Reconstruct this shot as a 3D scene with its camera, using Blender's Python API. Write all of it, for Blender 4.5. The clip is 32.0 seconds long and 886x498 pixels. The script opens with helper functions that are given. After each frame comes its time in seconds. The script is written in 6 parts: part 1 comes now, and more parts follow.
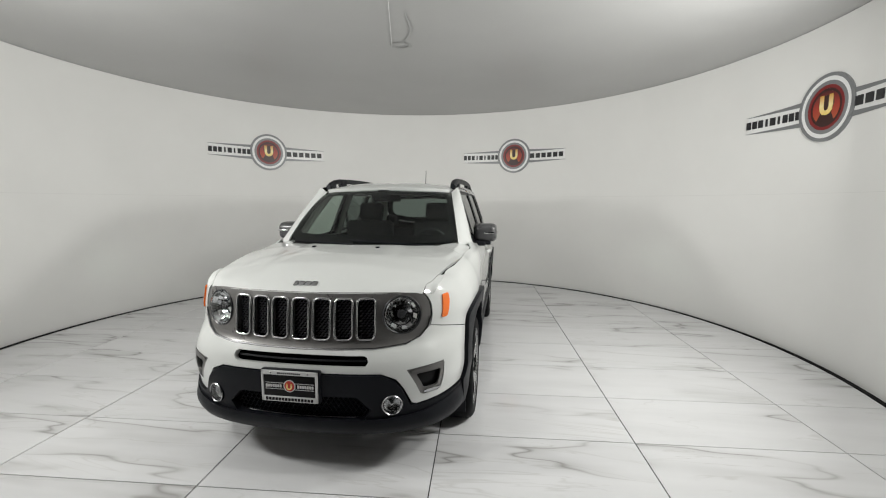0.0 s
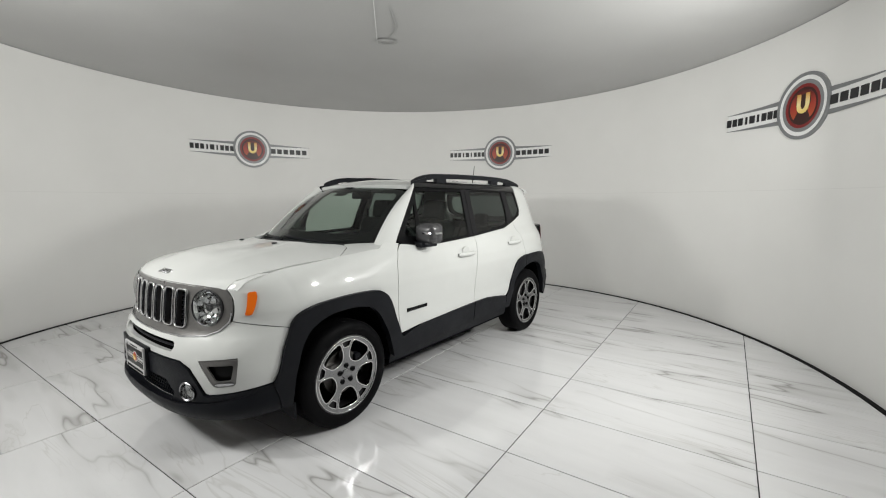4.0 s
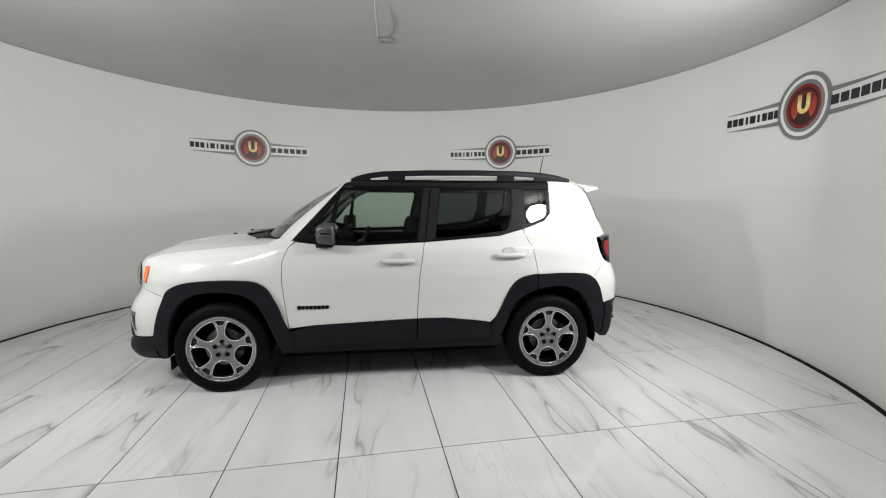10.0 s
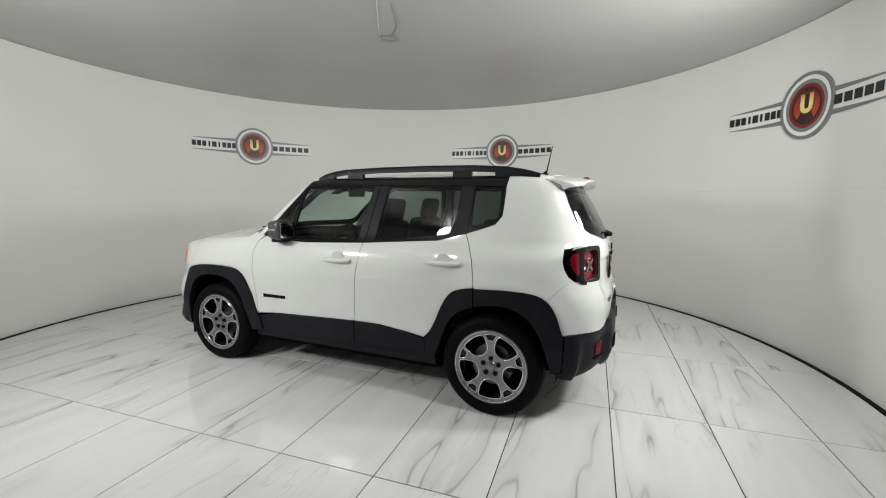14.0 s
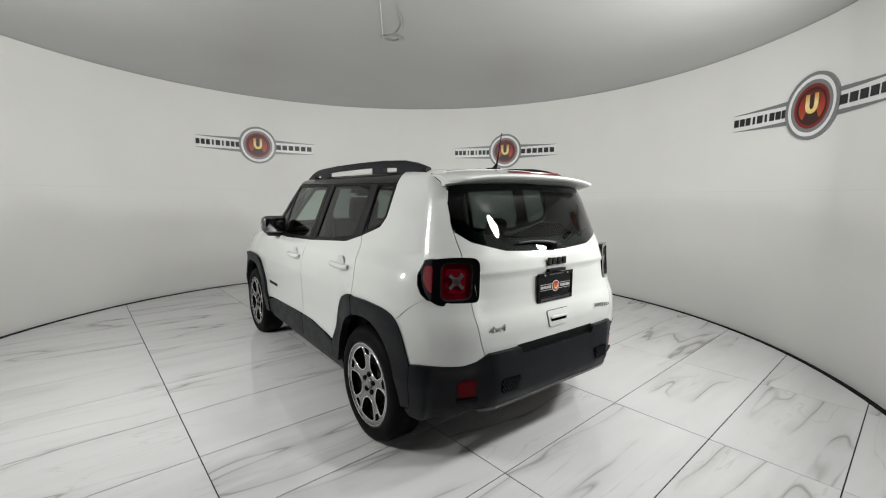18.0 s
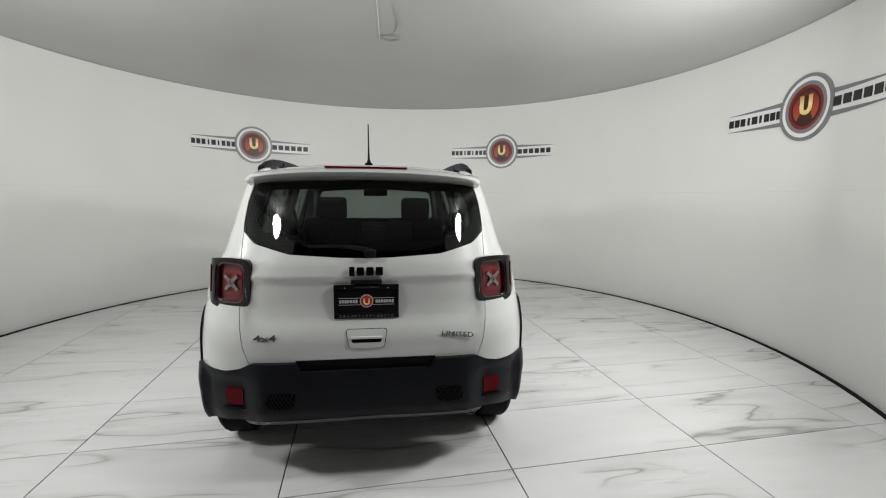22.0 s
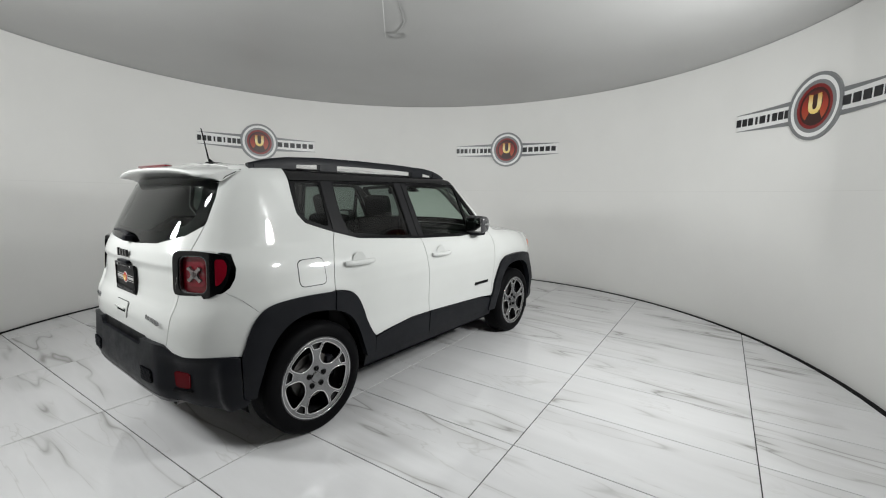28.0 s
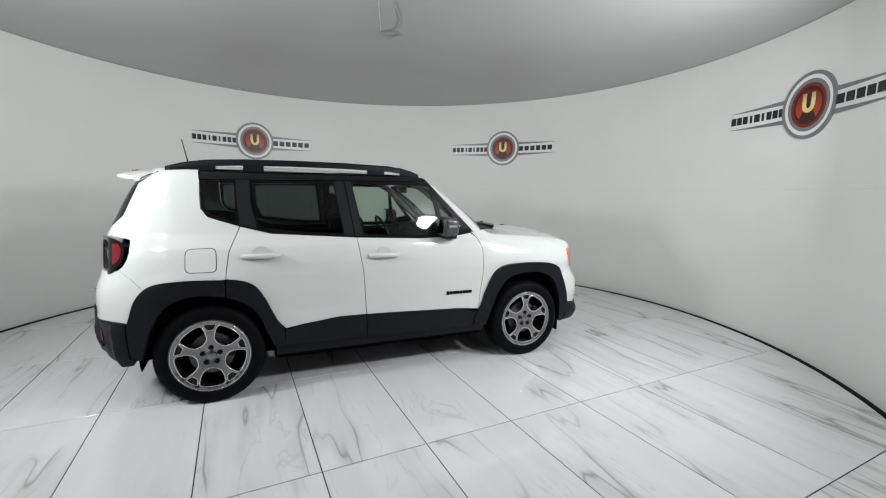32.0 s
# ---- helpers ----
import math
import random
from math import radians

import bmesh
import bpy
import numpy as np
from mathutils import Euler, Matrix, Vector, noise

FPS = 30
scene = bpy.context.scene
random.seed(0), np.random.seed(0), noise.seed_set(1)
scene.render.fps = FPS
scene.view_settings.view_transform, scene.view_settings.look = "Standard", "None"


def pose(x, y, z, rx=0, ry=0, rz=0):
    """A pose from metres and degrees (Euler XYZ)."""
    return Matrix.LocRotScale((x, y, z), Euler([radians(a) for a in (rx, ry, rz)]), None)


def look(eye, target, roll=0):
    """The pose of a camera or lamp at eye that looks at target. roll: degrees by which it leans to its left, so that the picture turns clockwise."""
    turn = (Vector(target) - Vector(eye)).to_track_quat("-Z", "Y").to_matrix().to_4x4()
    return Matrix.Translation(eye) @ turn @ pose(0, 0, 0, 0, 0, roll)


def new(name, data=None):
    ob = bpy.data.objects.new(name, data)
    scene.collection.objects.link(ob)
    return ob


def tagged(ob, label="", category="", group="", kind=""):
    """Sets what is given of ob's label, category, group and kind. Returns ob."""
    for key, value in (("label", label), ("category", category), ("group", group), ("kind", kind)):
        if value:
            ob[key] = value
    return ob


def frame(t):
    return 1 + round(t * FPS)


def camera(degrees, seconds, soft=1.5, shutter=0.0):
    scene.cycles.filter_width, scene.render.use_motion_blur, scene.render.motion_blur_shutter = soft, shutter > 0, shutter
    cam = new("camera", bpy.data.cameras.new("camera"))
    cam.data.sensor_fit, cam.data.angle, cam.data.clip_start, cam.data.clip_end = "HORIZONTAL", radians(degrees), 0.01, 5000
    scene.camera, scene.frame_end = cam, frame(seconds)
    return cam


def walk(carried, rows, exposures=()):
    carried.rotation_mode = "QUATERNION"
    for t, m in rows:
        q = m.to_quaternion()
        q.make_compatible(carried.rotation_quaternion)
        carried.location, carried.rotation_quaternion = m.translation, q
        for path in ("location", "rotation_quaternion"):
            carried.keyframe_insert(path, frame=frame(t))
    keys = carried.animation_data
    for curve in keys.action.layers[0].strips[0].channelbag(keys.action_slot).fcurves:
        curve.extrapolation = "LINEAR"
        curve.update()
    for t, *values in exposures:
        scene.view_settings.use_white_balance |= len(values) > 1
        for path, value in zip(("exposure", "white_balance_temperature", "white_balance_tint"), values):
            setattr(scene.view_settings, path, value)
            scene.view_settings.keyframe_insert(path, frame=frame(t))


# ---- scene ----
cam = camera(92.8, 32.0, soft=1.1)
EYE = Vector((0.0, -4.169, 1.485))


def view(yaw, tilt, lean):
    a, b = radians(yaw), radians(tilt)
    ahead = Vector((-math.sin(a) * math.cos(b), math.cos(a) * math.cos(b), math.sin(b)))
    return look(EYE, EYE + ahead, lean)


# seconds, the camera's yaw, tilt and lean, and the car's heading on the turntable, in degrees
SWAY = [
    (0, -6.95, -6.43, 0.11, -105.45), (1, -7.66, -6.53, 0.07, -113.14), (2, -8.49, -6.67, -0.03, -121.21),
    (3, -8.66, -6.69, -0.04, -128.81), (3.5, -8.63, -6.74, -0.06, -132.57), (5.5, -9.29, -6.96, -0.01, -148.41),
    (6, -9.27, -6.98, -0.05, -152.36), (7, -8.89, -6.93, -0.02, -159.58), (8, -8.76, -6.93, 0.0, -166.91),
    (9, -8.67, -6.8, 0.01, -174.44), (10, -8.71, -6.88, 0.09, -181.84), (11, -8.76, -6.85, 0.13, -189.31),
    (12, -8.83, -6.89, 0.19, -197.04), (13, -8.68, -6.9, 0.2, -204.44), (14, -8.54, -7.03, 0.26, -211.62),
    (14.5, -8.61, -7.06, 0.3, -215.24), (16.5, -8.3, -7.08, 0.31, -229.84), (17, -8.46, -7.11, 0.39, -233.52),
    (18, -8.21, -7.12, 0.5, -240.73), (19, -7.97, -7.13, 0.56, -247.95), (20, -8.36, -7.1, 0.56, -255.43),
    (21, -8.5, -7.1, 0.56, -263.1), (22, -8.67, -7.09, 0.57, -270.8), (23, -8.63, -7.14, 0.56, -278.39),
    (24, -8.6, -7.16, 0.64, -285.9), (25, -8.34, -7.19, 0.68, -293.2), (25.5, -8.42, -7.22, 0.75, -296.83),
    (27.5, -7.95, -7.29, 0.84, -311.35), (28, -8.1, -7.36, 0.87, -315.11), (29, -8.68, -7.38, 0.93, -323.0),
    (30, -8.46, -7.4, 0.85, -330.58), (31, -8.51, -7.46, 0.81, -338.19), (32, -8.57, -7.51, 0.78, -345.94)]
# the camera darkens its picture a little while the white side of the car fills it
walk(cam, [(t, view(a, b, c)) for t, a, b, c, d in SWAY], exposures=[(0, 0.03, 6620, 10), (3, 0.0, 6620, 10), (6, -0.09, 6600, 10), (9, -0.14, 6600, 10), (13, -0.12, 6600, 10), (17, -0.04, 6600, 10), (21, 0.02, 6580, 10), (25, 0.0, 6540, 10), (28, -0.05, 6440, 10), (30, -0.1, 6390, 10), (32, -0.1, 6310, 10)])

# ---- light: four round studio lamps in front of the walls beside the entrance ----
world = bpy.data.worlds.new("world")
scene.world = world
world.use_nodes = True
world.node_tree.nodes["Background"].inputs[0].default_value = (0.75, 0.8, 0.85, 1)
world.node_tree.nodes["Background"].inputs[1].default_value = 0.02


def disc_lamp(place, aim, size, watts, colour=(0.985, 1.0, 0.985)):
    data = bpy.data.lights.new("studio_lamp", "AREA")
    data.shape, data.size, data.energy, data.color = "DISK", size, watts, colour
    ob = new("studio_lamp", data)
    ob.matrix_world = look(place, aim)
    return ob


disc_lamp((2.2, -3.0, 2.90), (0.5, -0.5, 0.8), 0.38, 43)
disc_lamp((-2.2, -3.0, 2.90), (0.2, 0.4, 1.5), 0.38, 29)
disc_lamp((2.85, -2.0, 2.05), (-0.2, 1.2, 2.1), 0.38, 66)
disc_lamp((-2.85, -2.0, 2.05), (0.3, 1.2, 2.1), 0.38, 59)

# ---- materials ----


def material(name, colour=(0.8, 0.8, 0.8), rough=0.5, metal=0.0, coat=0.0):
    m = bpy.data.materials.new(name)
    m.use_nodes = True
    p = m.node_tree.nodes["Principled BSDF"]
    p.inputs["Base Color"].default_value = (*colour, 1)
    p.inputs["Roughness"].default_value = rough
    p.inputs["Metallic"].default_value = metal
    p.inputs["Coat Weight"].default_value = coat
    p.inputs["Coat Roughness"].default_value = 0.03
    return m


def nodes(m):
    t = m.node_tree
    return t.nodes, t.links, t.nodes["Principled BSDF"]


def noise_tex(m, scale, detail=4.0, rough=0.55, vector=None, distort=0.0):
    n, l, p = nodes(m)
    tex = n.new("ShaderNodeTexNoise")
    tex.inputs["Scale"].default_value = scale
    tex.inputs["Detail"].default_value = detail
    tex.inputs["Roughness"].default_value = rough
    tex.inputs["Distortion"].default_value = distort
    if vector is None:
        vector = n.new("ShaderNodeTexCoord").outputs["Object"]
    l.new(vector, tex.inputs["Vector"])
    return tex.outputs["Fac"]


def ramp(m, fac, stops):
    n, l, p = nodes(m)
    r = n.new("ShaderNodeValToRGB")
    while len(r.color_ramp.elements) < len(stops):
        r.color_ramp.elements.new(0.5)
    for e, (at, c) in zip(r.color_ramp.elements, stops):
        e.position, e.color = at, (*c, 1) if not isinstance(c, float) else (c, c, c, 1)
    l.new(fac, r.inputs["Fac"])
    return r.outputs["Color"]


def mix(m, fac, a, b, kind="MIX"):
    n, l, p = nodes(m)
    x = n.new("ShaderNodeMix")
    x.data_type, x.blend_type = "RGBA", kind
    for socket, value in ((x.inputs[0], fac), (x.inputs[6], a), (x.inputs[7], b)):
        if isinstance(value, (int, float)):
            socket.default_value = value
        elif isinstance(value, tuple):
            socket.default_value = (*value, 1)
        else:
            l.new(value, socket)
    return x.outputs[2]


def bump(m, fac, strength, distance=0.002):
    n, l, p = nodes(m)
    b = n.new("ShaderNodeBump")
    b.inputs["Strength"].default_value, b.inputs["Distance"].default_value = strength, distance
    l.new(fac, b.inputs["Height"])
    l.new(b.outputs["Normal"], p.inputs["Normal"])


def marble():
    m = material("marble_tile", rough=0.09)
    n, l, p = nodes(m)
    p.inputs["Specular IOR Level"].default_value = 0.5
    co = n.new("ShaderNodeTexCoord")
    info = n.new("ShaderNodeObjectInfo")
    big = n.new("ShaderNodeVectorMath")
    big.operation = "SCALE"
    l.new(info.outputs["Random"], big.inputs["Scale"])
    big.inputs[0].default_value = (37.0, 91.0, 53.0)
    add = n.new("ShaderNodeVectorMath")
    l.new(co.outputs["Object"], add.inputs[0])
    l.new(big.outputs[0], add.inputs[1])
    turn = n.new("ShaderNodeMapping")
    turn.inputs["Rotation"].default_value = (0, 0, radians(24))
    turn.inputs["Scale"].default_value = (2.0, 0.32, 1.0)
    l.new(add.outputs[0], turn.inputs["Vector"])
    v = turn.outputs["Vector"]
    warp = noise_tex(m, 1.0, 3, 0.5, v, 0.14)
    thin = ramp(m, warp, [(0.491, 0.0), (0.498, 0.5), (0.5, 0.68), (0.503, 0.38), (0.511, 0.0)])
    wide = ramp(m, warp, [(0.44, 0.0), (0.488, 0.25), (0.51, 0.13), (0.55, 0.0)])
    band = mix(m, 1.0, thin, wide, "ADD")
    patch = ramp(m, noise_tex(m, 1.1, 2, 0.5, add.outputs[0]), [(0.41, 0.0), (0.56, 1.0)])
    veins = mix(m, 1.0, band, patch, "MULTIPLY")
    fine = ramp(m, noise_tex(m, 1.7, 4, 0.55, v, 0.7), [(0.490, 0.0), (0.5, 0.35), (0.51, 0.0)])
    cloud = ramp(m, noise_tex(m, 2.2, 4, 0.6, v), [(0.3, (0.60, 0.60, 0.605)), (0.7, (0.665, 0.665, 0.67))])
    a = mix(m, veins, cloud, (0.27, 0.263, 0.252))
    soft = mix(m, 1.0, fine, patch, "MULTIPLY")
    b = mix(m, soft, a, (0.40, 0.39, 0.37))
    l.new(b, p.inputs["Base Color"])
    l.new(ramp(m, noise_tex(m, 9, 4, 0.6, add.outputs[0]), [(0.3, 0.035), (0.7, 0.06)]), p.inputs["Roughness"])
    return m


def plaster():
    m = material("white_wall_paint", rough=0.62)
    n, l, p = nodes(m)
    l.new(ramp(m, noise_tex(m, 0.9, 4, 0.55), [(0.3, (0.76, 0.755, 0.735)), (0.7, (0.80, 0.795, 0.775))]), p.inputs["Base Color"])
    bump(m, noise_tex(m, 14, 5), 0.08, 0.004)
    return m


def stretch_ceiling():
    m = material("satin_ceiling_film", rough=0.36)
    n, l, p = nodes(m)
    l.new(ramp(m, noise_tex(m, 0.8, 3, 0.5), [(0.3, (0.40, 0.40, 0.395)), (0.7, (0.435, 0.435, 0.43))]), p.inputs["Base Color"])
    bump(m, noise_tex(m, 0.7, 2, 0.4), 0.25, 0.03)
    return m


MARBLE, WALL_PAINT, CEILING_FILM = marble(), plaster(), stretch_ceiling()
WALL_SEAM = material("wall_joint_filler", (0.69, 0.685, 0.665), 0.7)
GROUT = material("dark_grout", (0.012, 0.012, 0.013), 0.8)
BLACK_RUBBER = material("black_rubber_seal", (0.004, 0.004, 0.0045), 0.6)
BLACK_RUBBER.node_tree.nodes["Principled BSDF"].inputs["Specular IOR Level"].default_value = 0.08
CONCRETE = material("grey_concrete", (0.22, 0.22, 0.215), 0.7)
DARK_PAINT = material("dark_hall_paint", (0.06, 0.06, 0.065), 0.8)

# ---- helpers for building ----


def mesh_of(name, verts, faces, mat, smooth=False):
    me = bpy.data.meshes.new(name)
    me.from_pydata(verts, [], faces)
    me.validate()
    me.materials.append(mat)
    if smooth:
        me.shade_smooth()
    return me


def part(name, bm, mat, parent, label="", smooth=False):
    me = bpy.data.meshes.new(name)
    bm.to_mesh(me)
    bm.free()
    me.materials.append(mat)
    if smooth:
        me.shade_smooth()
    ob = new(name, me)
    ob.parent = parent
    if label:
        tagged(ob, label)
    return ob


def ring_wall(name, r0, r1, z0, z1, a0, a1, mat, steps=160):
    verts, faces = [], []
    for i in range(steps + 1):
        a = radians(a0 + (a1 - a0) * i / steps)
        for r, z in ((r0, z0), (r0, z1), (r1, z1), (r1, z0)):
            verts.append((r * math.cos(a), r * math.sin(a), z))
    for i in range(steps):
        for k in range(4):
            j = (k + 1) % 4
            faces.append((4 * i + k, 4 * i + j, 4 * i + 4 + j, 4 * i + 4 + k))
    closed = abs(a1 - a0) >= 359.9
    if not closed:
        faces += [(3, 2, 1, 0), tuple(4 * steps + k for k in range(4))]
    bm = bmesh.new()
    me = mesh_of(name, verts, faces, mat)
    bm.from_mesh(me)
    if closed:
        bmesh.ops.remove_doubles(bm, verts=bm.verts, dist=1e-5)
    bmesh.ops.recalc_face_normals(bm, faces=bm.faces)
    bm.to_mesh(me)
    bm.free()
    me.shade_smooth()
    me.set_sharp_from_angle(angle=radians(40))
    return new(name, me)


def disc(name, r, z, mat, steps=128, thick=0.0):
    bm = bmesh.new()
    bmesh.ops.create_circle(bm, cap_ends=True, radius=r, segments=steps, matrix=Matrix.Translation((0, 0, z)))
    if thick:
        out = bmesh.ops.extrude_face_region(bm, geom=bm.faces[:])
        bmesh.ops.translate(bm, vec=(0, 0, thick), verts=[v for v in out["geom"] if isinstance(v, bmesh.types.BMVert)])
    bmesh.ops.recalc_face_normals(bm, faces=bm.faces)
    me = bpy.data.meshes.new(name)
    bm.to_mesh(me)
    bm.free()
    me.materials.append(mat)
    return new(name, me)


# ---- the round studio ----
RADIUS, HEIGHT = 3.966, 3.084
wall = tagged(ring_wall("wall_round", RADIUS, RADIUS + 0.1, -0.03, HEIGHT, -64, 244, WALL_PAINT), "white painted curved wall of the round photo studio", "wall", kind="structure")
seal = tagged(ring_wall("trim", RADIUS - 0.042, RADIUS - 0.001, -0.02, 0.006, -64, 244, BLACK_RUBBER), "black rubber strip along the foot of the curved wall", "trim", kind="structure")
ceiling = tagged(disc("ceiling", RADIUS + 0.1, HEIGHT + 0.004, CEILING_FILM, thick=0.05), "grey satin stretch ceiling with a round outline", "ceiling", kind="structure")
seam = tagged(ring_wall("trim_seam", RADIUS - 0.0008, RADIUS + 0.01, 1.565, 1.568, -64, 244, WALL_SEAM), "faint horizontal joint in the white curved wall", "trim", kind="structure")
# the dim hall outside the entrance, behind the camera
hall_floor = tagged(disc("ground", 14, -0.06, CONCRETE), "grey concrete floor of the dim hall", "floor", kind="structure")
hall_wall = tagged(ring_wall("wall_hall", 9.0, 9.2, -0.06, 4.6, 0, 360, DARK_PAINT, 64), "dark painted wall of the surrounding hall", "wall", kind="structure")
hall_ceiling = tagged(disc("ceiling_hall", 9.2, 4.6, DARK_PAINT, 64), "dark ceiling of the surrounding hall", "ceiling", kind="structure")

# ---- car materials ----


def paint(name, colour, rough=0.32):
    m = material(name, colour, rough, coat=1.0)
    n, l, p = nodes(m)
    p.inputs["Coat IOR"].default_value = 1.58
    p.inputs["Specular IOR Level"].default_value = 0.15
    dirt = ramp(m, noise_tex(m, 3.0, 5, 0.6), [(0.35, colour), (0.75, tuple(c * 0.965 for c in colour))])
    l.new(dirt, p.inputs["Base Color"])
    bump(m, noise_tex(m, 260, 2, 0.5), 0.012, 0.0006)
    return m


def grained(name, colour, rough, scale=420, strength=0.35):
    m = material(name, colour, rough)
    n, l, p = nodes(m)
    l.new(ramp(m, noise_tex(m, 5, 5, 0.6), [(0.3, tuple(c * 0.85 for c in colour)), (0.7, tuple(min(1, c * 1.2) for c in colour))]), p.inputs["Base Color"])
    l.new(ramp(m, noise_tex(m, 12, 4, 0.6), [(0.3, rough - 0.06), (0.7, rough + 0.08)]), p.inputs["Roughness"])
    bump(m, noise_tex(m, scale, 2, 0.6), strength, 0.0008)
    return m


def glass(name, tint, ior=1.5):
    m = bpy.data.materials.new(name)
    m.use_nodes = True
    t = m.node_tree
    t.nodes.clear()
    out = t.nodes.new("ShaderNodeOutputMaterial")
    mixer = t.nodes.new("ShaderNodeMixShader")
    facing = t.nodes.new("ShaderNodeLayerWeight")
    power = t.nodes.new("ShaderNodeMath")
    fres = t.nodes.new("ShaderNodeMath")
    clear = t.nodes.new("ShaderNodeBsdfTransparent")
    shine = t.nodes.new("ShaderNodeBsdfGlossy")
    facing.inputs["Blend"].default_value = 0.5
    power.operation, fres.operation = "POWER", "MULTIPLY_ADD"
    power.inputs[1].default_value = 4.5
    fres.inputs[1].default_value = 0.92
    fres.inputs[2].default_value = ((ior - 1) / (ior + 1)) ** 2
    t.links.new(facing.outputs["Facing"], power.inputs[0])
    t.links.new(power.outputs[0], fres.inputs[0])
    clear.inputs["Color"].default_value = (*tint, 1)
    shine.inputs["Roughness"].default_value = 0.0
    t.links.new(fres.outputs[0], mixer.inputs[0])
    t.links.new(clear.outputs[0], mixer.inputs[1])
    t.links.new(shine.outputs[0], mixer.inputs[2])
    t.links.new(mixer.outputs[0], out.inputs["Surface"])
    return m


WHITE = paint("white_paint", (0.56, 0.57, 0.555), 0.28)
CLAD = grained("black_plastic_cladding", (0.0068, 0.0074, 0.0096), 0.42)
GLOSS_BLACK = paint("gloss_black_paint", (0.003, 0.003, 0.0035), 0.2)
GLOSS_BLACK.node_tree.nodes["Principled BSDF"].inputs["Coat IOR"].default_value = 1.36
GLOSS_BLACK.node_tree.nodes["Principled BSDF"].inputs["Specular IOR Level"].default_value = 0.1
FRAME_BLACK = grained("satin_black_frame", (0.003, 0.003, 0.0034), 0.34, 300, 0.1)
NUT_BLACK = material("nut_black", (0.003, 0.003, 0.0035), 0.35)
NUT_BLACK.node_tree.nodes["Principled BSDF"].inputs["Specular IOR Level"].default_value = 0.12
SATIN_BLACK = material("satin_black_edge", (0.03, 0.03, 0.032), 0.25)
PILLAR_GREY = grained("dark_grey_film", (0.012, 0.012, 0.013), 0.42, 300, 0.1)
# near-black, hardly any sheen: the shade of gaps and recesses put into the colour
DARK = material("recess_shade_black", (0.0018, 0.0018, 0.002), 0.85)
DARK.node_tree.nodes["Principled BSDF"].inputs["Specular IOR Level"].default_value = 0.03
GRILLE_GREY = grained("granite_grey_paint", (0.14, 0.136, 0.132), 0.32, 500, 0.05)
GRILLE_GREY.node_tree.nodes["Principled BSDF"].inputs["Metallic"].default_value = 0.5
CHROME = material("chrome", (0.75, 0.75, 0.75), 0.08, 1.0)
SLOT_CHROME = material("slot_chrome", (0.66, 0.66, 0.67), 0.14, 1.0)
SATIN_CHROME = material("satin_chrome", (0.42, 0.42, 0.43), 0.22, 1.0)
ALLOY = grained("machined_alloy", (0.25, 0.25, 0.255), 0.2, 160, 0.03)
ALLOY.node_tree.nodes["Principled BSDF"].inputs["Metallic"].default_value = 1.0
ALLOY_DARK = material("painted_alloy_pocket", (0.018, 0.018, 0.019), 0.4, 0.3)
LAMP_BOWL = material("lamp_reflector", (0.68, 0.69, 0.70), 0.08, 1.0)
CAP_GREY = grained("dark_grey_mirror_cap", (0.05, 0.05, 0.052), 0.28, 500, 0.05)
STEEL = material("brake_steel", (0.12, 0.115, 0.11), 0.45, 1.0)
# a darker copy of the spoke alloy: shade inside the wheel put into its colour
BARREL = material("shaded_alloy_barrel", (0.10, 0.10, 0.104), 0.4, 0.9)
TYRE = grained("tyre_rubber", (0.0035, 0.0035, 0.004), 0.55, 120, 0.3)
GLASS_CLEAR = glass("clear_green_glass", (0.62, 0.71, 0.65))
GLASS_WIND = glass("windscreen_glass", (0.66, 0.73, 0.69))
GLASS_DARK = glass("dark_privacy_glass", (0.225, 0.26, 0.245))
LENS_CLEAR = glass("clear_lamp_lens", (0.95, 0.96, 0.96), 1.45)
RED_LENS = material("red_lens", (0.105, 0.002, 0.006), 0.15, coat=0.4)
RED_DEEP = material("deep_red_reflector", (0.075, 0.0015, 0.004), 0.25)
RED_DEEP.node_tree.nodes["Principled BSDF"].inputs["Specular IOR Level"].default_value = 0.08
RED_BRIGHT = material("bright_red_lens", (0.15, 0.003, 0.010), 0.15, coat=0.6)
RIM_GREY = material("lamp_rim_grey", (0.16, 0.16, 0.165), 0.2, 0.8)
CROSS_CLEAR = material("milky_clear_bar", (0.27, 0.24, 0.235), 0.12, 0.7, coat=0.6)
AMBER = material("amber_lens", (0.78, 0.15, 0.012), 0.18, coat=1.0)
TRIM_FABRIC = grained("black_seat_cloth", (0.009, 0.009, 0.0095), 0.85, 240, 0.5)
DASH = grained("black_dashboard_plastic", (0.013, 0.013, 0.0135), 0.6)
LINER = grained("light_grey_headliner", (0.17, 0.168, 0.16), 0.9)
SLOT_BLACK = material("slot_comb_black", (0.028, 0.028, 0.034), 0.3)
for low in (CLAD, TYRE, FRAME_BLACK, PILLAR_GREY, DASH, TRIM_FABRIC):
    low.node_tree.nodes["Principled BSDF"].inputs["Specular IOR Level"].default_value = 0.14 if low is CLAD else 0.05 if low in (TYRE, DASH, TRIM_FABRIC) else 0.1
PLATE_BLACK = material("plate_black", (0.006, 0.006, 0.0065), 0.3)
PLATE_BLACK.node_tree.nodes["Principled BSDF"].inputs["Specular IOR Level"].default_value = 0.15
PLATE_WHITE = material("plate_silver", (0.55, 0.55, 0.55), 0.3, 0.3)
BADGE_RED = material("badge_red", (0.45, 0.03, 0.02), 0.35)


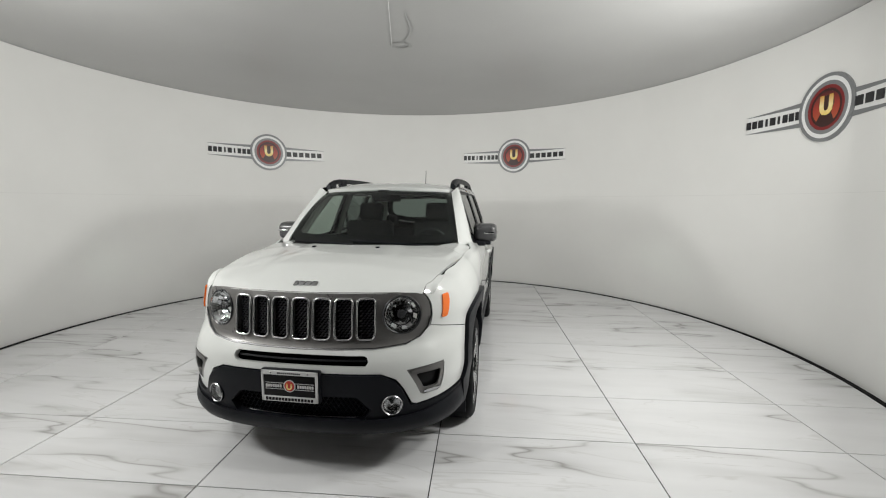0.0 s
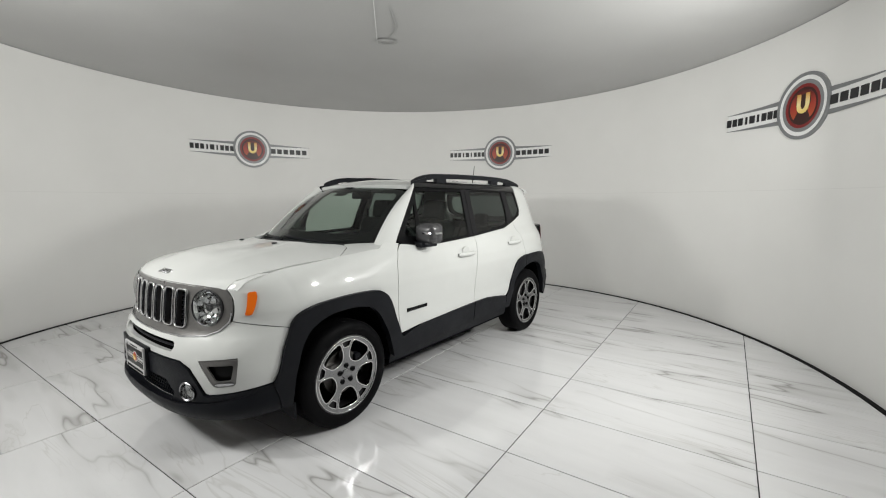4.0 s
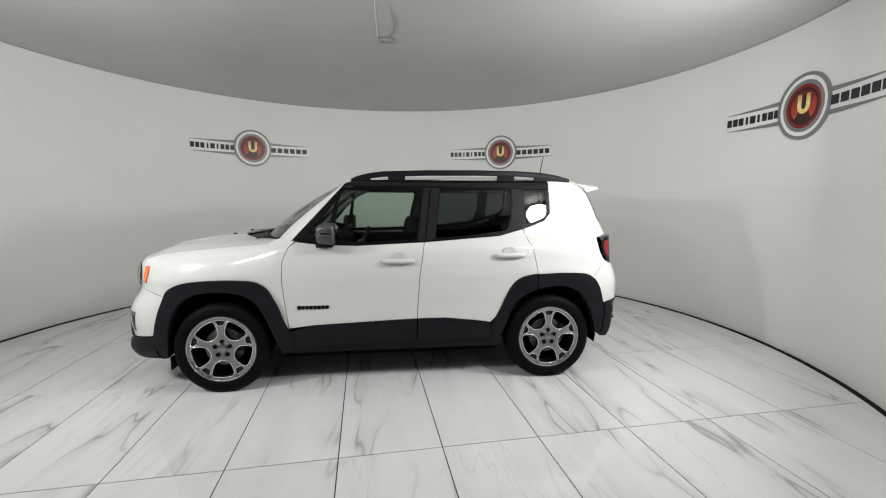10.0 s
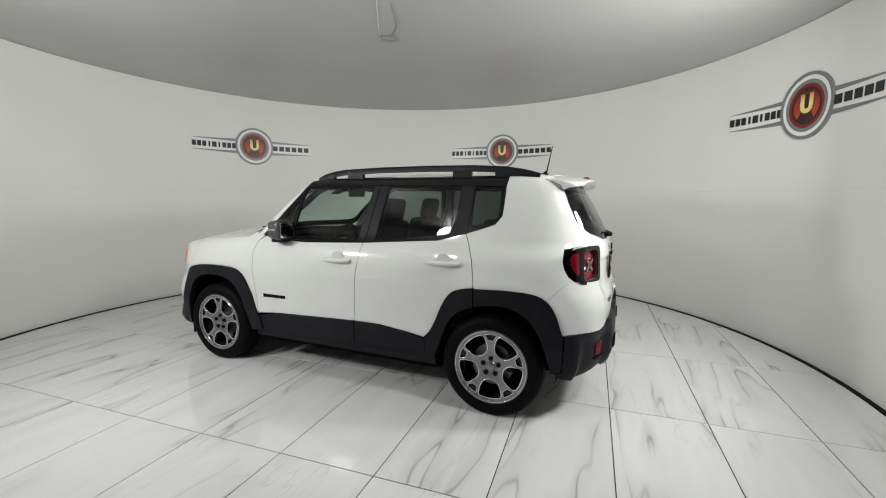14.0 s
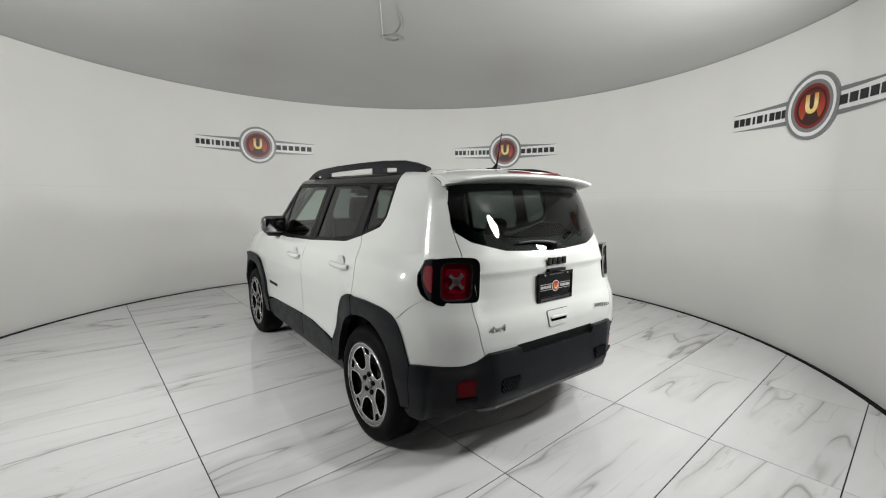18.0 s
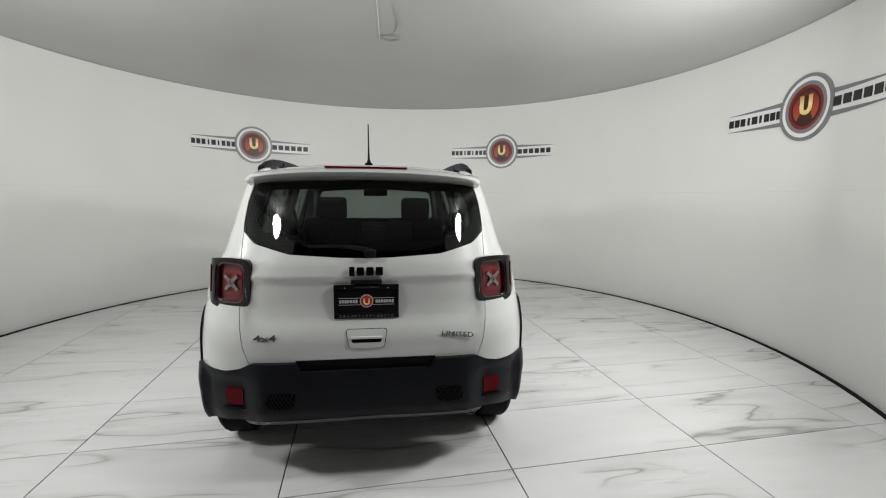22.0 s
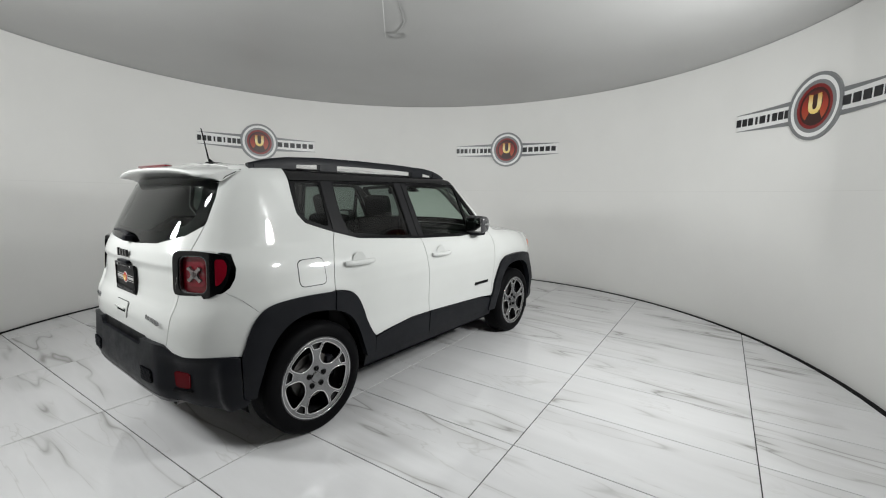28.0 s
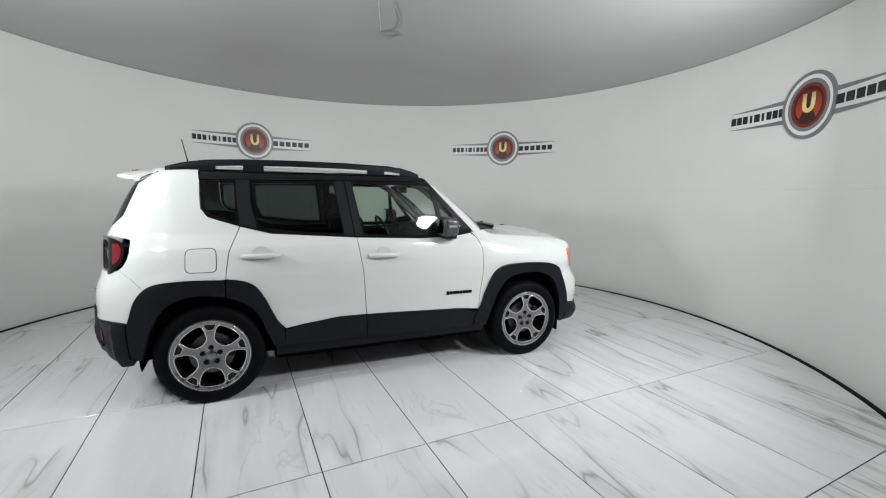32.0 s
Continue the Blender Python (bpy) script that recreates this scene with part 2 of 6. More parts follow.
def fire():
    m = material("sign_orange_fade", (0.5, 0.1, 0.03), 0.35)
    n, l, p = nodes(m)
    co = n.new("ShaderNodeTexCoord")
    sep = n.new("ShaderNodeSeparateXYZ")
    l.new(co.outputs["Generated"], sep.inputs[0])
    l.new(ramp(m, sep.outputs[2], [(0.0, (0.42, 0.08, 0.025)), (0.45, (0.36, 0.035, 0.018)), (1.0, (0.07, 0.006, 0.007))]), p.inputs["Base Color"])
    return m


def gold():
    m = material("sign_gold_fade", (0.8, 0.6, 0.2), 0.3)
    n, l, p = nodes(m)
    co = n.new("ShaderNodeTexCoord")
    sep = n.new("ShaderNodeSeparateXYZ")
    l.new(co.outputs["Generated"], sep.inputs[0])
    l.new(ramp(m, sep.outputs[2], [(0.0, (0.85, 0.62, 0.16)), (0.5, (0.86, 0.72, 0.36)), (1.0, (0.62, 0.30, 0.05))]), p.inputs["Base Color"])
    return m


SIGN_FIRE, SIGN_GOLD = fire(), gold()

# ---- the car's outer surface: metres, x forward, y to its left, z up ----


def table(rows, smooth=0.012):
    a = np.array(rows, float)
    a = a[np.argsort(a[:, 0])]
    zs = np.arange(a[0, 0] - 0.1, a[-1, 0] + 0.1, 0.004)
    v = np.interp(zs, a[:, 0], a[:, 1])
    k = np.exp(-0.5 * (np.arange(-12, 13) * 0.004 / smooth) ** 2)
    v = np.convolve(np.pad(v, 12, mode="edge"), k / k.sum(), mode="valid")
    return lambda q: float(np.interp(q, zs, v))


half_width = table([(0.18, 0.80), (0.26, 0.845), (0.36, 0.868), (0.50, 0.880), (0.52, 0.884), (0.62, 0.878), (0.75, 0.889), (0.88, 0.896), (0.98, 0.889), (1.05, 0.875), (1.10, 0.857),
                    (1.135, 0.832), (1.18, 0.803), (1.30, 0.763), (1.45, 0.711), (1.57, 0.667), (1.61, 0.645), (1.64, 0.60), (1.67, 0.50)])
fender_width = table([(0.80, 0.908), (0.88, 0.904), (0.94, 0.888), (1.00, 0.862), (1.05, 0.830), (1.08, 0.803), (1.10, 0.774), (1.13, 0.70)])
nose = table([(0.20, 2.09), (0.25, 2.125), (0.31, 2.145), (0.42, 2.15), (0.58, 2.155), (0.64, 2.15), (0.69, 2.13), (0.735, 2.10), (0.78, 2.092), (0.86, 2.085), (0.92, 2.078), (1.0, 2.06), (1.05, 2.03), (1.1, 1.99)])
tail = table([(0.25, 1.93), (0.32, 1.99), (0.40, 2.02), (0.56, 2.02), (0.66, 2.012), (0.78, 2.018), (0.84, 2.012), (0.89, 1.994), (0.95, 1.985), (1.08, 1.985), (1.15, 1.97), (1.22, 1.936), (1.30, 1.897), (1.38, 1.854), (1.46, 1.808), (1.54, 1.757), (1.62, 1.68), (1.66, 1.6)])
boxy = table([(0.2, 4.2), (0.45, 4.3), (0.6, 5.6), (0.72, 6.4), (0.82, 6.8), (0.94, 7.2), (1.0, 8.2), (1.1, 8.6)], 0.03)
bow = table([(0.2, 0.14), (0.5, 0.16), (0.68, 0.24), (0.8, 0.31), (0.93, 0.30), (1.02, 0.27), (1.1, 0.27)], 0.03)
taper = table([(0.3, 0.02), (0.6, 0.04), (0.8, 0.11), (1.1, 0.11)], 0.03)
hood_line = table([(0.85, 1.207), (1.0, 1.196), (1.27, 1.178), (1.6, 1.146), (1.77, 1.117), (1.88, 1.083), (1.93, 1.063), (1.984, 1.038), (2.03, 1.016), (2.08, 0.985)], 0.02)
boxy_rear = table([(0.2, 4.7), (0.6, 4.9), (0.75, 4.6), (0.95, 3.8), (1.1, 3.5), (1.3, 3.7), (1.45, 4.4), (1.55, 5.0)], 0.03)
X0F, X0R = 1.25, -1.2


def hood_z(x, y):
    lip = hood_lip(y)
    fall = 0.060 * (abs(y) / hood_half(x)) ** 2.5
    drop = hood_line(lip) - 0.060 * (abs(y) / hood_half(lip)) ** 2.5 - 1.001 + 0.014 * (abs(y) / 0.64) ** 3
    dome = 0.007 * (1 - ease(0.30, 0.40, abs(y))) * ease(1.93, 1.76, x)
    return hood_line(x) + dome - 0.004 - fall - drop * max(0.0, 1 - (lip - x) / 0.06) ** 2


def edge_z(x):
    return hood_line(x) - 0.060


def ease(a, b, x):
    t = min(1.0, max(0.0, (x - a) / (b - a)))
    return t * t * (3 - 2 * t)


def flare(x, z):
    """How far the body swells round the wheel arches (below nought)."""
    if z > 1.0:
        return 0.0
    d = min(math.hypot(0, ((abs(x - c) / 0.50) ** 2.4 + (max(0.0, z - 0.40) / 0.485) ** 2.4) ** (1 / 2.4)) for c in (1.28, -1.28))
    return (-0.016 if x < 0 else 0.006) * (1 - ease(1.0, 1.24, d)) * ease(0.93, 1.15, abs(x))


def wide(x, z):
    w = half_width(z) - flare(x, z)
    if z > 0.8 and x > 0.74:
        s = ease(0.74, 1.2, x) * ease(0.8, 0.9, z)
        w = (1 - s) * w + s * (fender_width(z + 1.10 - edge_z(min(x, 1.9))) - flare(x, z))
    return w


# u runs along the body: u = x between the axles, then round the corners to the middle of the nose (2.45) and of the tail (-2.4)
def squircle(a, n):
    c, q = max(0.0, math.cos(a)), max(0.0, math.sin(a))
    r = (c ** n + q ** n) ** (-1 / n)
    return r * c, r * q


def nose_at(a, z):
    c, q = squircle(a, boxy(z))
    x = X0F + (nose(z) - X0F) * c
    y = wide(min(x, 1.75), z) * q * (1 - taper(z) * c * c)
    return x - bow(z) * y * y * c, y


def tail_at(a, z):
    c, q = squircle(a, boxy_rear(z))
    x = X0R - (tail(z) + X0R) * c
    return x, (half_width(z) - flare(x, z)) * q


def nose_angle(z, test):
    lo, hi = 0.0, math.pi / 2
    for _ in range(34):
        mid = (lo + hi) / 2
        if test(*nose_at(mid, z)):
            lo = mid
        else:
            hi = mid
    return X0F + 1.2 * (1 - lo / (math.pi / 2))


def U(x, z):
    if x > X0F:
        return nose_angle(z, lambda px, py: px > x)
    if x < X0R:
        c = min(1.0, (X0R - x) / (tail(z) + X0R))
        n = boxy_rear(z)
        return X0R - 1.2 * (1 - math.atan2((1 - c ** n) ** (1 / n), c) / (math.pi / 2))
    return x


def P(x, z):
    return (U(x, z), z)


def YF(y, z):
    return (nose_angle(z, lambda px, py: py < y), z) if y > 0 else (X0F + 1.2, z)


def YR(y, z):
    q = min(1.0, y / half_width(z))
    n = boxy_rear(z)
    return (X0R - 1.2 * (1 - math.atan2(q, (1 - q ** n) ** (1 / n)) / (math.pi / 2)), z)


def skin(u, z):
    if u > X0F:
        x, y = nose_at(max(0.0, (1 - (u - X0F) / 1.2)) * math.pi / 2, z)
        return Vector((x, y, z))
    if u < X0R:
        x, y = tail_at(max(0.0, (1 - (X0R - u) / 1.2)) * math.pi / 2, z)
        return Vector((x, y, z))
    return Vector((u, wide(u, z), z))


LIP_Y = [0.04 * k for k in range(18)]
LIP_X = [skin(YF(max(y, 0.001), 1.0)[0], 1.0).x for y in LIP_Y]


SIDE_X = [0.9 + 0.05 * k for k in range(20)]
SIDE_Y = [skin(U(x, edge_z(x)), edge_z(x)).y for x in SIDE_X]


def hood_half(x):
    return float(np.interp(x, SIDE_X, SIDE_Y))


def hood_lip(y):
    return float(np.interp(abs(y), LIP_Y, LIP_X))


def hood_skin(x, y):
    return Vector((x, y, hood_z(x, y)))


def roof_skin(x, y):
    z = float(np.interp(-x, [-0.52, -0.46, -0.40, -0.34, -0.2, 0.1, 0.5, 1.0, 1.5, 1.62, 1.72], [1.572, 1.602, 1.622, 1.636, 1.655, 1.670, 1.682, 1.678, 1.66, 1.65, 1.635]))
    return Vector((x, y, z - 0.05 * (abs(y) / 0.62) ** 2.4))


def wind_skin(u, v):
    low = Vector((1.10 - 0.22 * u * u, 0.72 * u, 1.165 - 0.012 * u * u))
    top = Vector((0.487 - 0.12 * u * u, 0.595 * u, 1.588 - 0.026 * u * u))
    q = low.lerp(top, v)
    s = 0.035 * 4 * v * (1 - v)
    return q + Vector((0.55 * s, 0, 0.8 * s))


def rear_skin(u, z):
    q = skin(u, z)
    r = 0.014 * (1 - ease(1.062, 1.085, z)) * ease(0.76, 0.90, z) * (1 - ease(0.545, 0.60, abs(q.y)))
    return q + Vector((r, 0, 0))


def pane_skin(u, z):
    """The side windows: one gentle curve from sill to roof."""
    return Vector((u, 0.7455 - 0.350 * (z - 1.35) - 0.128 * (z - 1.35) ** 2, z))


def back_skin(u, z):
    q = skin(u, z)
    return q + Vector((0.034 * (q.y / 0.6) ** 2, 0, 0))


def thicken(points, step):
    out = []
    for i, a in enumerate(points):
        b = points[(i + 1) % len(points)]
        n = max(1, math.ceil(math.hypot(b[0] - a[0], b[1] - a[1]) / step))
        out += [(a[0] + (b[0] - a[0]) * k / n, a[1] + (b[1] - a[1]) * k / n) for k in range(n)]
    return out


def rounded(points, turns=2):
    for _ in range(turns):
        out = []
        for i, a in enumerate(points):
            b = points[(i + 1) % len(points)]
            out += [(a[0] * 0.75 + b[0] * 0.25, a[1] * 0.75 + b[1] * 0.25), (a[0] * 0.25 + b[0] * 0.75, a[1] * 0.25 + b[1] * 0.75)]
        points = out
    return points


def soft(points, r=0.02, steps=4):
    """Round each corner of an outline by r."""
    out = []
    n = len(points)
    for i, b in enumerate(points):
        a, c = points[i - 1], points[(i + 1) % n]
        la, lc = math.hypot(a[0] - b[0], a[1] - b[1]), math.hypot(c[0] - b[0], c[1] - b[1])
        ka, kc = min(0.45, r / la), min(0.45, r / lc)
        p0 = (b[0] + (a[0] - b[0]) * ka, b[1] + (a[1] - b[1]) * ka)
        p1 = (b[0] + (c[0] - b[0]) * kc, b[1] + (c[1] - b[1]) * kc)
        for k in range(steps + 1):
            t = k / steps
            out.append(tuple((1 - t) ** 2 * p0[d] + 2 * t * (1 - t) * b[d] + t * t * p1[d] for d in (0, 1)))
    return out


def sheet(outline, surf, mat, thick=0.012, off=0.0, du=0.05, dv=0.045, holes=(), join=False, flip=False, name="panel", ease_by=0.012, gloss=None):
    """A panel cut to an outline, laid on a surface and given thickness. gloss: the smoother surface that its shading follows. join: add its mirror image across y = 0."""
    flip = flip or surf in (skin, rear_skin)
    bm = bmesh.new()
    edges = []
    for loop in (outline, *holes):
        vs = [bm.verts.new((a, b, 0)) for a, b in thicken(loop, min(du, dv))]
        edges += [bm.edges.new((vs[i], vs[(i + 1) % len(vs)])) for i in range(len(vs))]
    bmesh.ops.triangle_fill(bm, edges=edges, use_beauty=True, use_dissolve=False)
    for axis, step in ((0, du), (1, dv)):
        lo, hi = min(v.co[axis] for v in bm.verts), max(v.co[axis] for v in bm.verts)
        no = (1, 0, 0) if axis == 0 else (0, 1, 0)
        for k in range(math.floor(lo / step) + 1, math.ceil(hi / step)):
            bmesh.ops.bisect_plane(bm, geom=bm.verts[:] + bm.edges[:] + bm.faces[:], dist=1e-5, plane_co=(k * step, k * step, 0), plane_no=no)
    bmesh.ops.remove_doubles(bm, verts=bm.verts, dist=2e-4)
    bmesh.ops.triangulate(bm, faces=bm.faces)
    bm.verts.index_update()
    e, form = ease_by, gloss or surf
    verts, normals = [], []
    for v in bm.verts:
        a, b = v.co.x, v.co.y
        q = surf(a, b)
        n = (form(a + e, b) - form(a - e, b)).cross(form(a, b + e) - form(a, b - e))
        if n.length < 1e-12:
            n = Vector((1, 0, 0))
        n.normalize()
        if flip:
            n = -n
        verts.append(q + n * off)
        normals.append(n)
    faces = [tuple(v.index for v in f.verts) for f in bm.faces]
    rim = []
    for ed in bm.edges:
        if len(ed.link_faces) == 1:
            rim.append((ed.verts[0].index, ed.verts[1].index))
    bm.free()
    # face winding along the normals
    fixed = []
    for f in faces:
        c = (verts[f[1]] - verts[f[0]]).cross(verts[f[2]] - verts[f[1]])
        if c.length < 4e-7:
            continue
        fixed.append(f if c.dot(normals[f[0]]) >= 0 else tuple(reversed(f)))
    faces = fixed
    count = len(verts)
    around = sorted({i for r in rim for i in r})
    if thick:
        front, back = {}, {}
        for i in around:
            front[i] = len(verts)
            verts.append(verts[i].copy())
            normals.append(None)
            back[i] = len(verts)
            verts.append(verts[i] - normals[i] * thick)
            normals.append(None)
        for a, b in rim:
            if join and abs(verts[a].y) < 1e-3 and abs(verts[b].y) < 1e-3:
                continue
            faces.append((front[a], front[b], back[b], back[a]))
    me = bpy.data.meshes.new(name)
    mirror_from = len(verts)
    if join:
        verts = verts + [Vector((v.x, -v.y, v.z)) for v in verts]
        normals = normals + [None if n is None else Vector((n.x, -n.y, n.z)) for n in normals]
        faces = faces + [tuple(i + mirror_from for i in reversed(f)) for f in faces]
    me.from_pydata(verts, [], faces)
    me.materials.append(mat)
    me.shade_smooth()
    me.update()
    loops = [n if n is not None else Vector((0, 0, 0)) for n in normals]
    me.normals_split_custom_set_from_vertices([tuple(n) for n in loops])
    return me


def mirrored(me):
    """The same mesh on the car's other side."""
    other = bpy.data.meshes.new(me.name)
    n = len(me.vertices)
    vs = [(v.co.x, -v.co.y, v.co.z) for v in me.vertices]
    other.from_pydata(vs, [], [tuple(reversed(p.vertices)) for p in me.polygons])
    for m in me.materials:
        other.materials.append(m)
    other.shade_smooth()
    nor = [Vector((0, 0, 0)) for _ in range(n)]
    for c, l in zip(me.corner_normals, me.loops):
        nor[l.vertex_index] = c.vector.copy()
    other.normals_split_custom_set_from_vertices([(q.x, -q.y, q.z) for q in nor])
    return other


def add(name, me, parent, label=""):
    ob = new(name, me)
    ob.parent = parent
    if label:
        tagged(ob, label)
    return ob


def both(name, me, parent, label=""):
    """A part of the car's left side and its twin on the right."""
    return add(name, me, parent, label), add(name, mirrored(me), parent, label)


def solid(name, mat, parent, build, label="", smooth=True, angle=35):
    bm = bmesh.new()
    build(bm)
    bmesh.ops.recalc_face_normals(bm, faces=bm.faces)
    me = bpy.data.meshes.new(name)
    bm.to_mesh(me)
    bm.free()
    me.materials.append(mat)
    if smooth:
        me.shade_smooth()
        me.set_sharp_from_angle(angle=radians(angle))
    return add(name, me, parent, label)


def box(bm, centre, size, bevel=0.0, turn=None, seg=2):
    m = Matrix.Translation(centre) @ (turn.to_4x4() if turn else Matrix()) @ Matrix.Diagonal((*size, 1))
    out = bmesh.ops.create_cube(bm, size=1, matrix=m)
    if bevel:
        es = list({e for v in out["verts"] for e in v.link_edges})
        bmesh.ops.bevel(bm, geom=es, offset=bevel, segments=seg, profile=0.6, affect="EDGES")


def lathe(bm, profile, centre, axis="Y", steps=48):
    """Turn (radius, along) pairs round an axis through centre."""
    rings = []
    for r, h in profile:
        ring = []
        for k in range(steps):
            a = math.tau * k / steps
            c, s = r * math.cos(a), r * math.sin(a)
            q = (c, h, s) if axis == "Y" else (h, c, s) if axis == "X" else (c, s, h)
            ring.append(bm.verts.new(Vector(q) + Vector(centre)))
        rings.append(ring)
    for a, b in zip(rings, rings[1:]):
        for k in range(steps):
            j = (k + 1) % steps
            bm.faces.new((a[k], a[j], b[j], b[k]))
    return rings


def tube(bm, path, radius, steps=8, squash=1.0):
    rings = []
    for i, q in enumerate(path):
        q = Vector(q)
        d = (Vector(path[min(i + 1, len(path) - 1)]) - Vector(path[max(i - 1, 0)])).normalized()
        side = d.cross(Vector((0, 0, 1)))
        side = side.normalized() if side.length > 1e-4 else Vector((1, 0, 0))
        up = side.cross(d)
        r = radius[i] if isinstance(radius, (list, tuple)) else radius
        rings.append([bm.verts.new(q + side * r * math.cos(math.tau * k / steps) + up * r * squash * math.sin(math.tau * k / steps)) for k in range(steps)])
    for a, b in zip(rings, rings[1:]):
        for k in range(steps):
            j = (k + 1) % steps
            bm.faces.new((a[k], a[j], b[j], b[k]))
    bm.faces.new(rings[0])
    bm.faces.new(rings[-1])


# ---- the car ----
car = tagged(new("car"), "white compact SUV with black cladding parked on the turning floor", "car")

ARCH_F = [P(1.775, 0.45), P(1.75, 0.50), P(1.70, 0.67), P(1.67, 0.77), P(1.62, 0.83), P(1.52, 0.862), P(1.40, 0.874), P(1.28, 0.88), (1.16, 0.878), (1.04, 0.87), (0.98, 0.85), (0.92, 0.80), (0.86, 0.67), (0.81, 0.53), (0.785, 0.475)]
ARCH_F_IN = [P(1.67, 0.29), P(1.655, 0.49), P(1.60, 0.65), P(1.54, 0.73), P(1.43, 0.78), P(1.33, 0.79), (1.23, 0.79), (1.11, 0.77), (1.03, 0.72), (0.97, 0.63), (0.91, 0.49), (0.86, 0.34)]
ARCH_R = [(-0.80, 0.48), (-0.86, 0.57), (-0.93, 0.74), (-1.00, 0.84), (-1.12, 0.876), P(-1.25, 0.884), P(-1.39, 0.89), P(-1.57, 0.88), P(-1.65, 0.84), P(-1.71, 0.75), P(-1.75, 0.62)]
ARCH_R_IN = [(-0.87, 0.36), (-0.93, 0.51), (-0.98, 0.64), (-1.08, 0.73), P(-1.25, 0.78), P(-1.40, 0.785), P(-1.53, 0.73), P(-1.62, 0.60), P(-1.68, 0.37)]


def eased(points, turns=2):
    """Round an open line, its ends kept."""
    for _ in range(turns):
        out = [points[0]]
        for a, b in zip(points, points[1:]):
            out += [(a[0] * 0.75 + b[0] * 0.25, a[1] * 0.75 + b[1] * 0.25), (a[0] * 0.25 + b[0] * 0.75, a[1] * 0.25 + b[1] * 0.75)]
        points = out + [points[-1]]
    return points


ARCH_F, ARCH_F_IN, ARCH_R, ARCH_R_IN = eased(ARCH_F), eased(ARCH_F_IN), eased(ARCH_R), eased(ARCH_R_IN)
ARCH_F_TOP = [q for q in ARCH_F if q[1] > 0.79 or (q[0] < 1.2 and q[1] > 0.50)]
ARCH_R_BACK, ARCH_R_DOOR = [q for q in ARCH_R if q[0] < -1.185], [q for q in ARCH_R if q[0] > -1.155]
IN_BACK, IN_DOOR = [q for q in ARCH_R_IN if q[0] < -1.185], [q for q in ARCH_R_IN if q[0] > -1.155]


# dark inner shell, seen through the joints and windows
both("inner_shell", sheet([(0.60, 1.12), (-0.27, 1.12), (-0.87, 1.16), (-1.08, 1.22), (-1.24, 1.29), P(-1.45, 1.30), P(-1.60, 1.20), P(-1.72, 1.0), P(-1.74, 0.7), P(-1.68, 0.45)] + ARCH_R_IN[::-1] + [(-0.84, 0.27), (0.84, 0.27)] + ARCH_F_IN[::-1] + [YF(0.62, 0.34), YF(0.60, 0.84), P(1.6, 0.88), P(1.2, 0.96), (0.8, 1.0)], skin, DARK, 0.05, -0.035, 0.1, 0.1, name="inner_shell"), car)
add("inner_shell", sheet([YF(0, 0.30), YF(0, 0.97), YF(0.63, 0.97), YF(0.72, 0.75), YF(0.70, 0.30)], skin, DARK, 0.05, -0.075, 0.1, 0.1, join=True, name="inner_shell"), car)
add("inner_shell", sheet([YR(0, 0.33), YR(0, 1.17), YR(0.58, 1.24), YR(0.70, 1.1), YR(0.70, 0.33)], skin, DARK, 0.05, -0.06, 0.1, 0.1, join=True, name="inner_shell"), car)

def hood_edge(x):
    """Height and width of the joint between hood and fender."""
    y = hood_half(x)
    for _ in range(4):
        z = hood_z(x, y)
        y = skin(*P(x, z - 0.002)).y
    return z, y


def hood_side(x):
    return min(hood_edge(x)[1] - 0.0018, float(np.interp(x, (1.2, 1.6, 1.72, 1.80, 1.85, 1.88), (0.80, 0.716, 0.694, 0.678, 0.658, 0.634))))


# white side panels
rim_top = [P(x, hood_edge(x)[0] - 0.0015) for x in (0.93, 1.0, 1.08, *np.arange(1.15, 1.86, 0.035), 1.87, 1.885)]
FENDER = [P(1.662, 0.7485), P(1.648, 0.785)] + ARCH_F_TOP + [(0.7865, 0.483), (0.8065, 0.65), (0.8245, 0.85), (0.8165, 1.02), (0.7765, 1.1125), (0.731, 1.157), (0.86, 1.172)] + rim_top + [YF(0.642, 0.992), YF(0.660, 0.968), YF(0.678, 0.93), YF(0.686, 0.87), YF(0.676, 0.812)]
both("fender", sheet(FENDER, skin, WHITE, du=0.03, dv=0.03, name="fender"), car)
DOOR_F = [(0.722, 1.15), (0.772, 1.11), (0.812, 1.02), (0.82, 0.85), (0.802, 0.65), (0.782, 0.492), (0.59, 0.512), (0.06, 0.532), (-0.194, 0.54), (-0.216, 0.87), (-0.256, 1.138), (0.27, 1.118), (0.55, 1.128)]
door_fl, door_fr = both("front_door", sheet(DOOR_F, skin, WHITE, name="front_door"), car)
DOOR_R = [(-0.2605, 1.138), (-0.2205, 0.87), (-0.1985, 0.54), (-0.42, 0.54), (-0.66, 0.512), (-0.79, 0.49)] + [(a, b + 0.006) for a, b in ARCH_R_DOOR if b > 0.53] + [(-1.163, 0.885), (-1.162, 0.92), (-1.138, 1.07), (-1.068, 1.232), (-0.87, 1.18)]
door_rl, door_rr = both("rear_door", sheet(DOOR_R, skin, WHITE, du=0.03, dv=0.03, name="rear_door"), car)
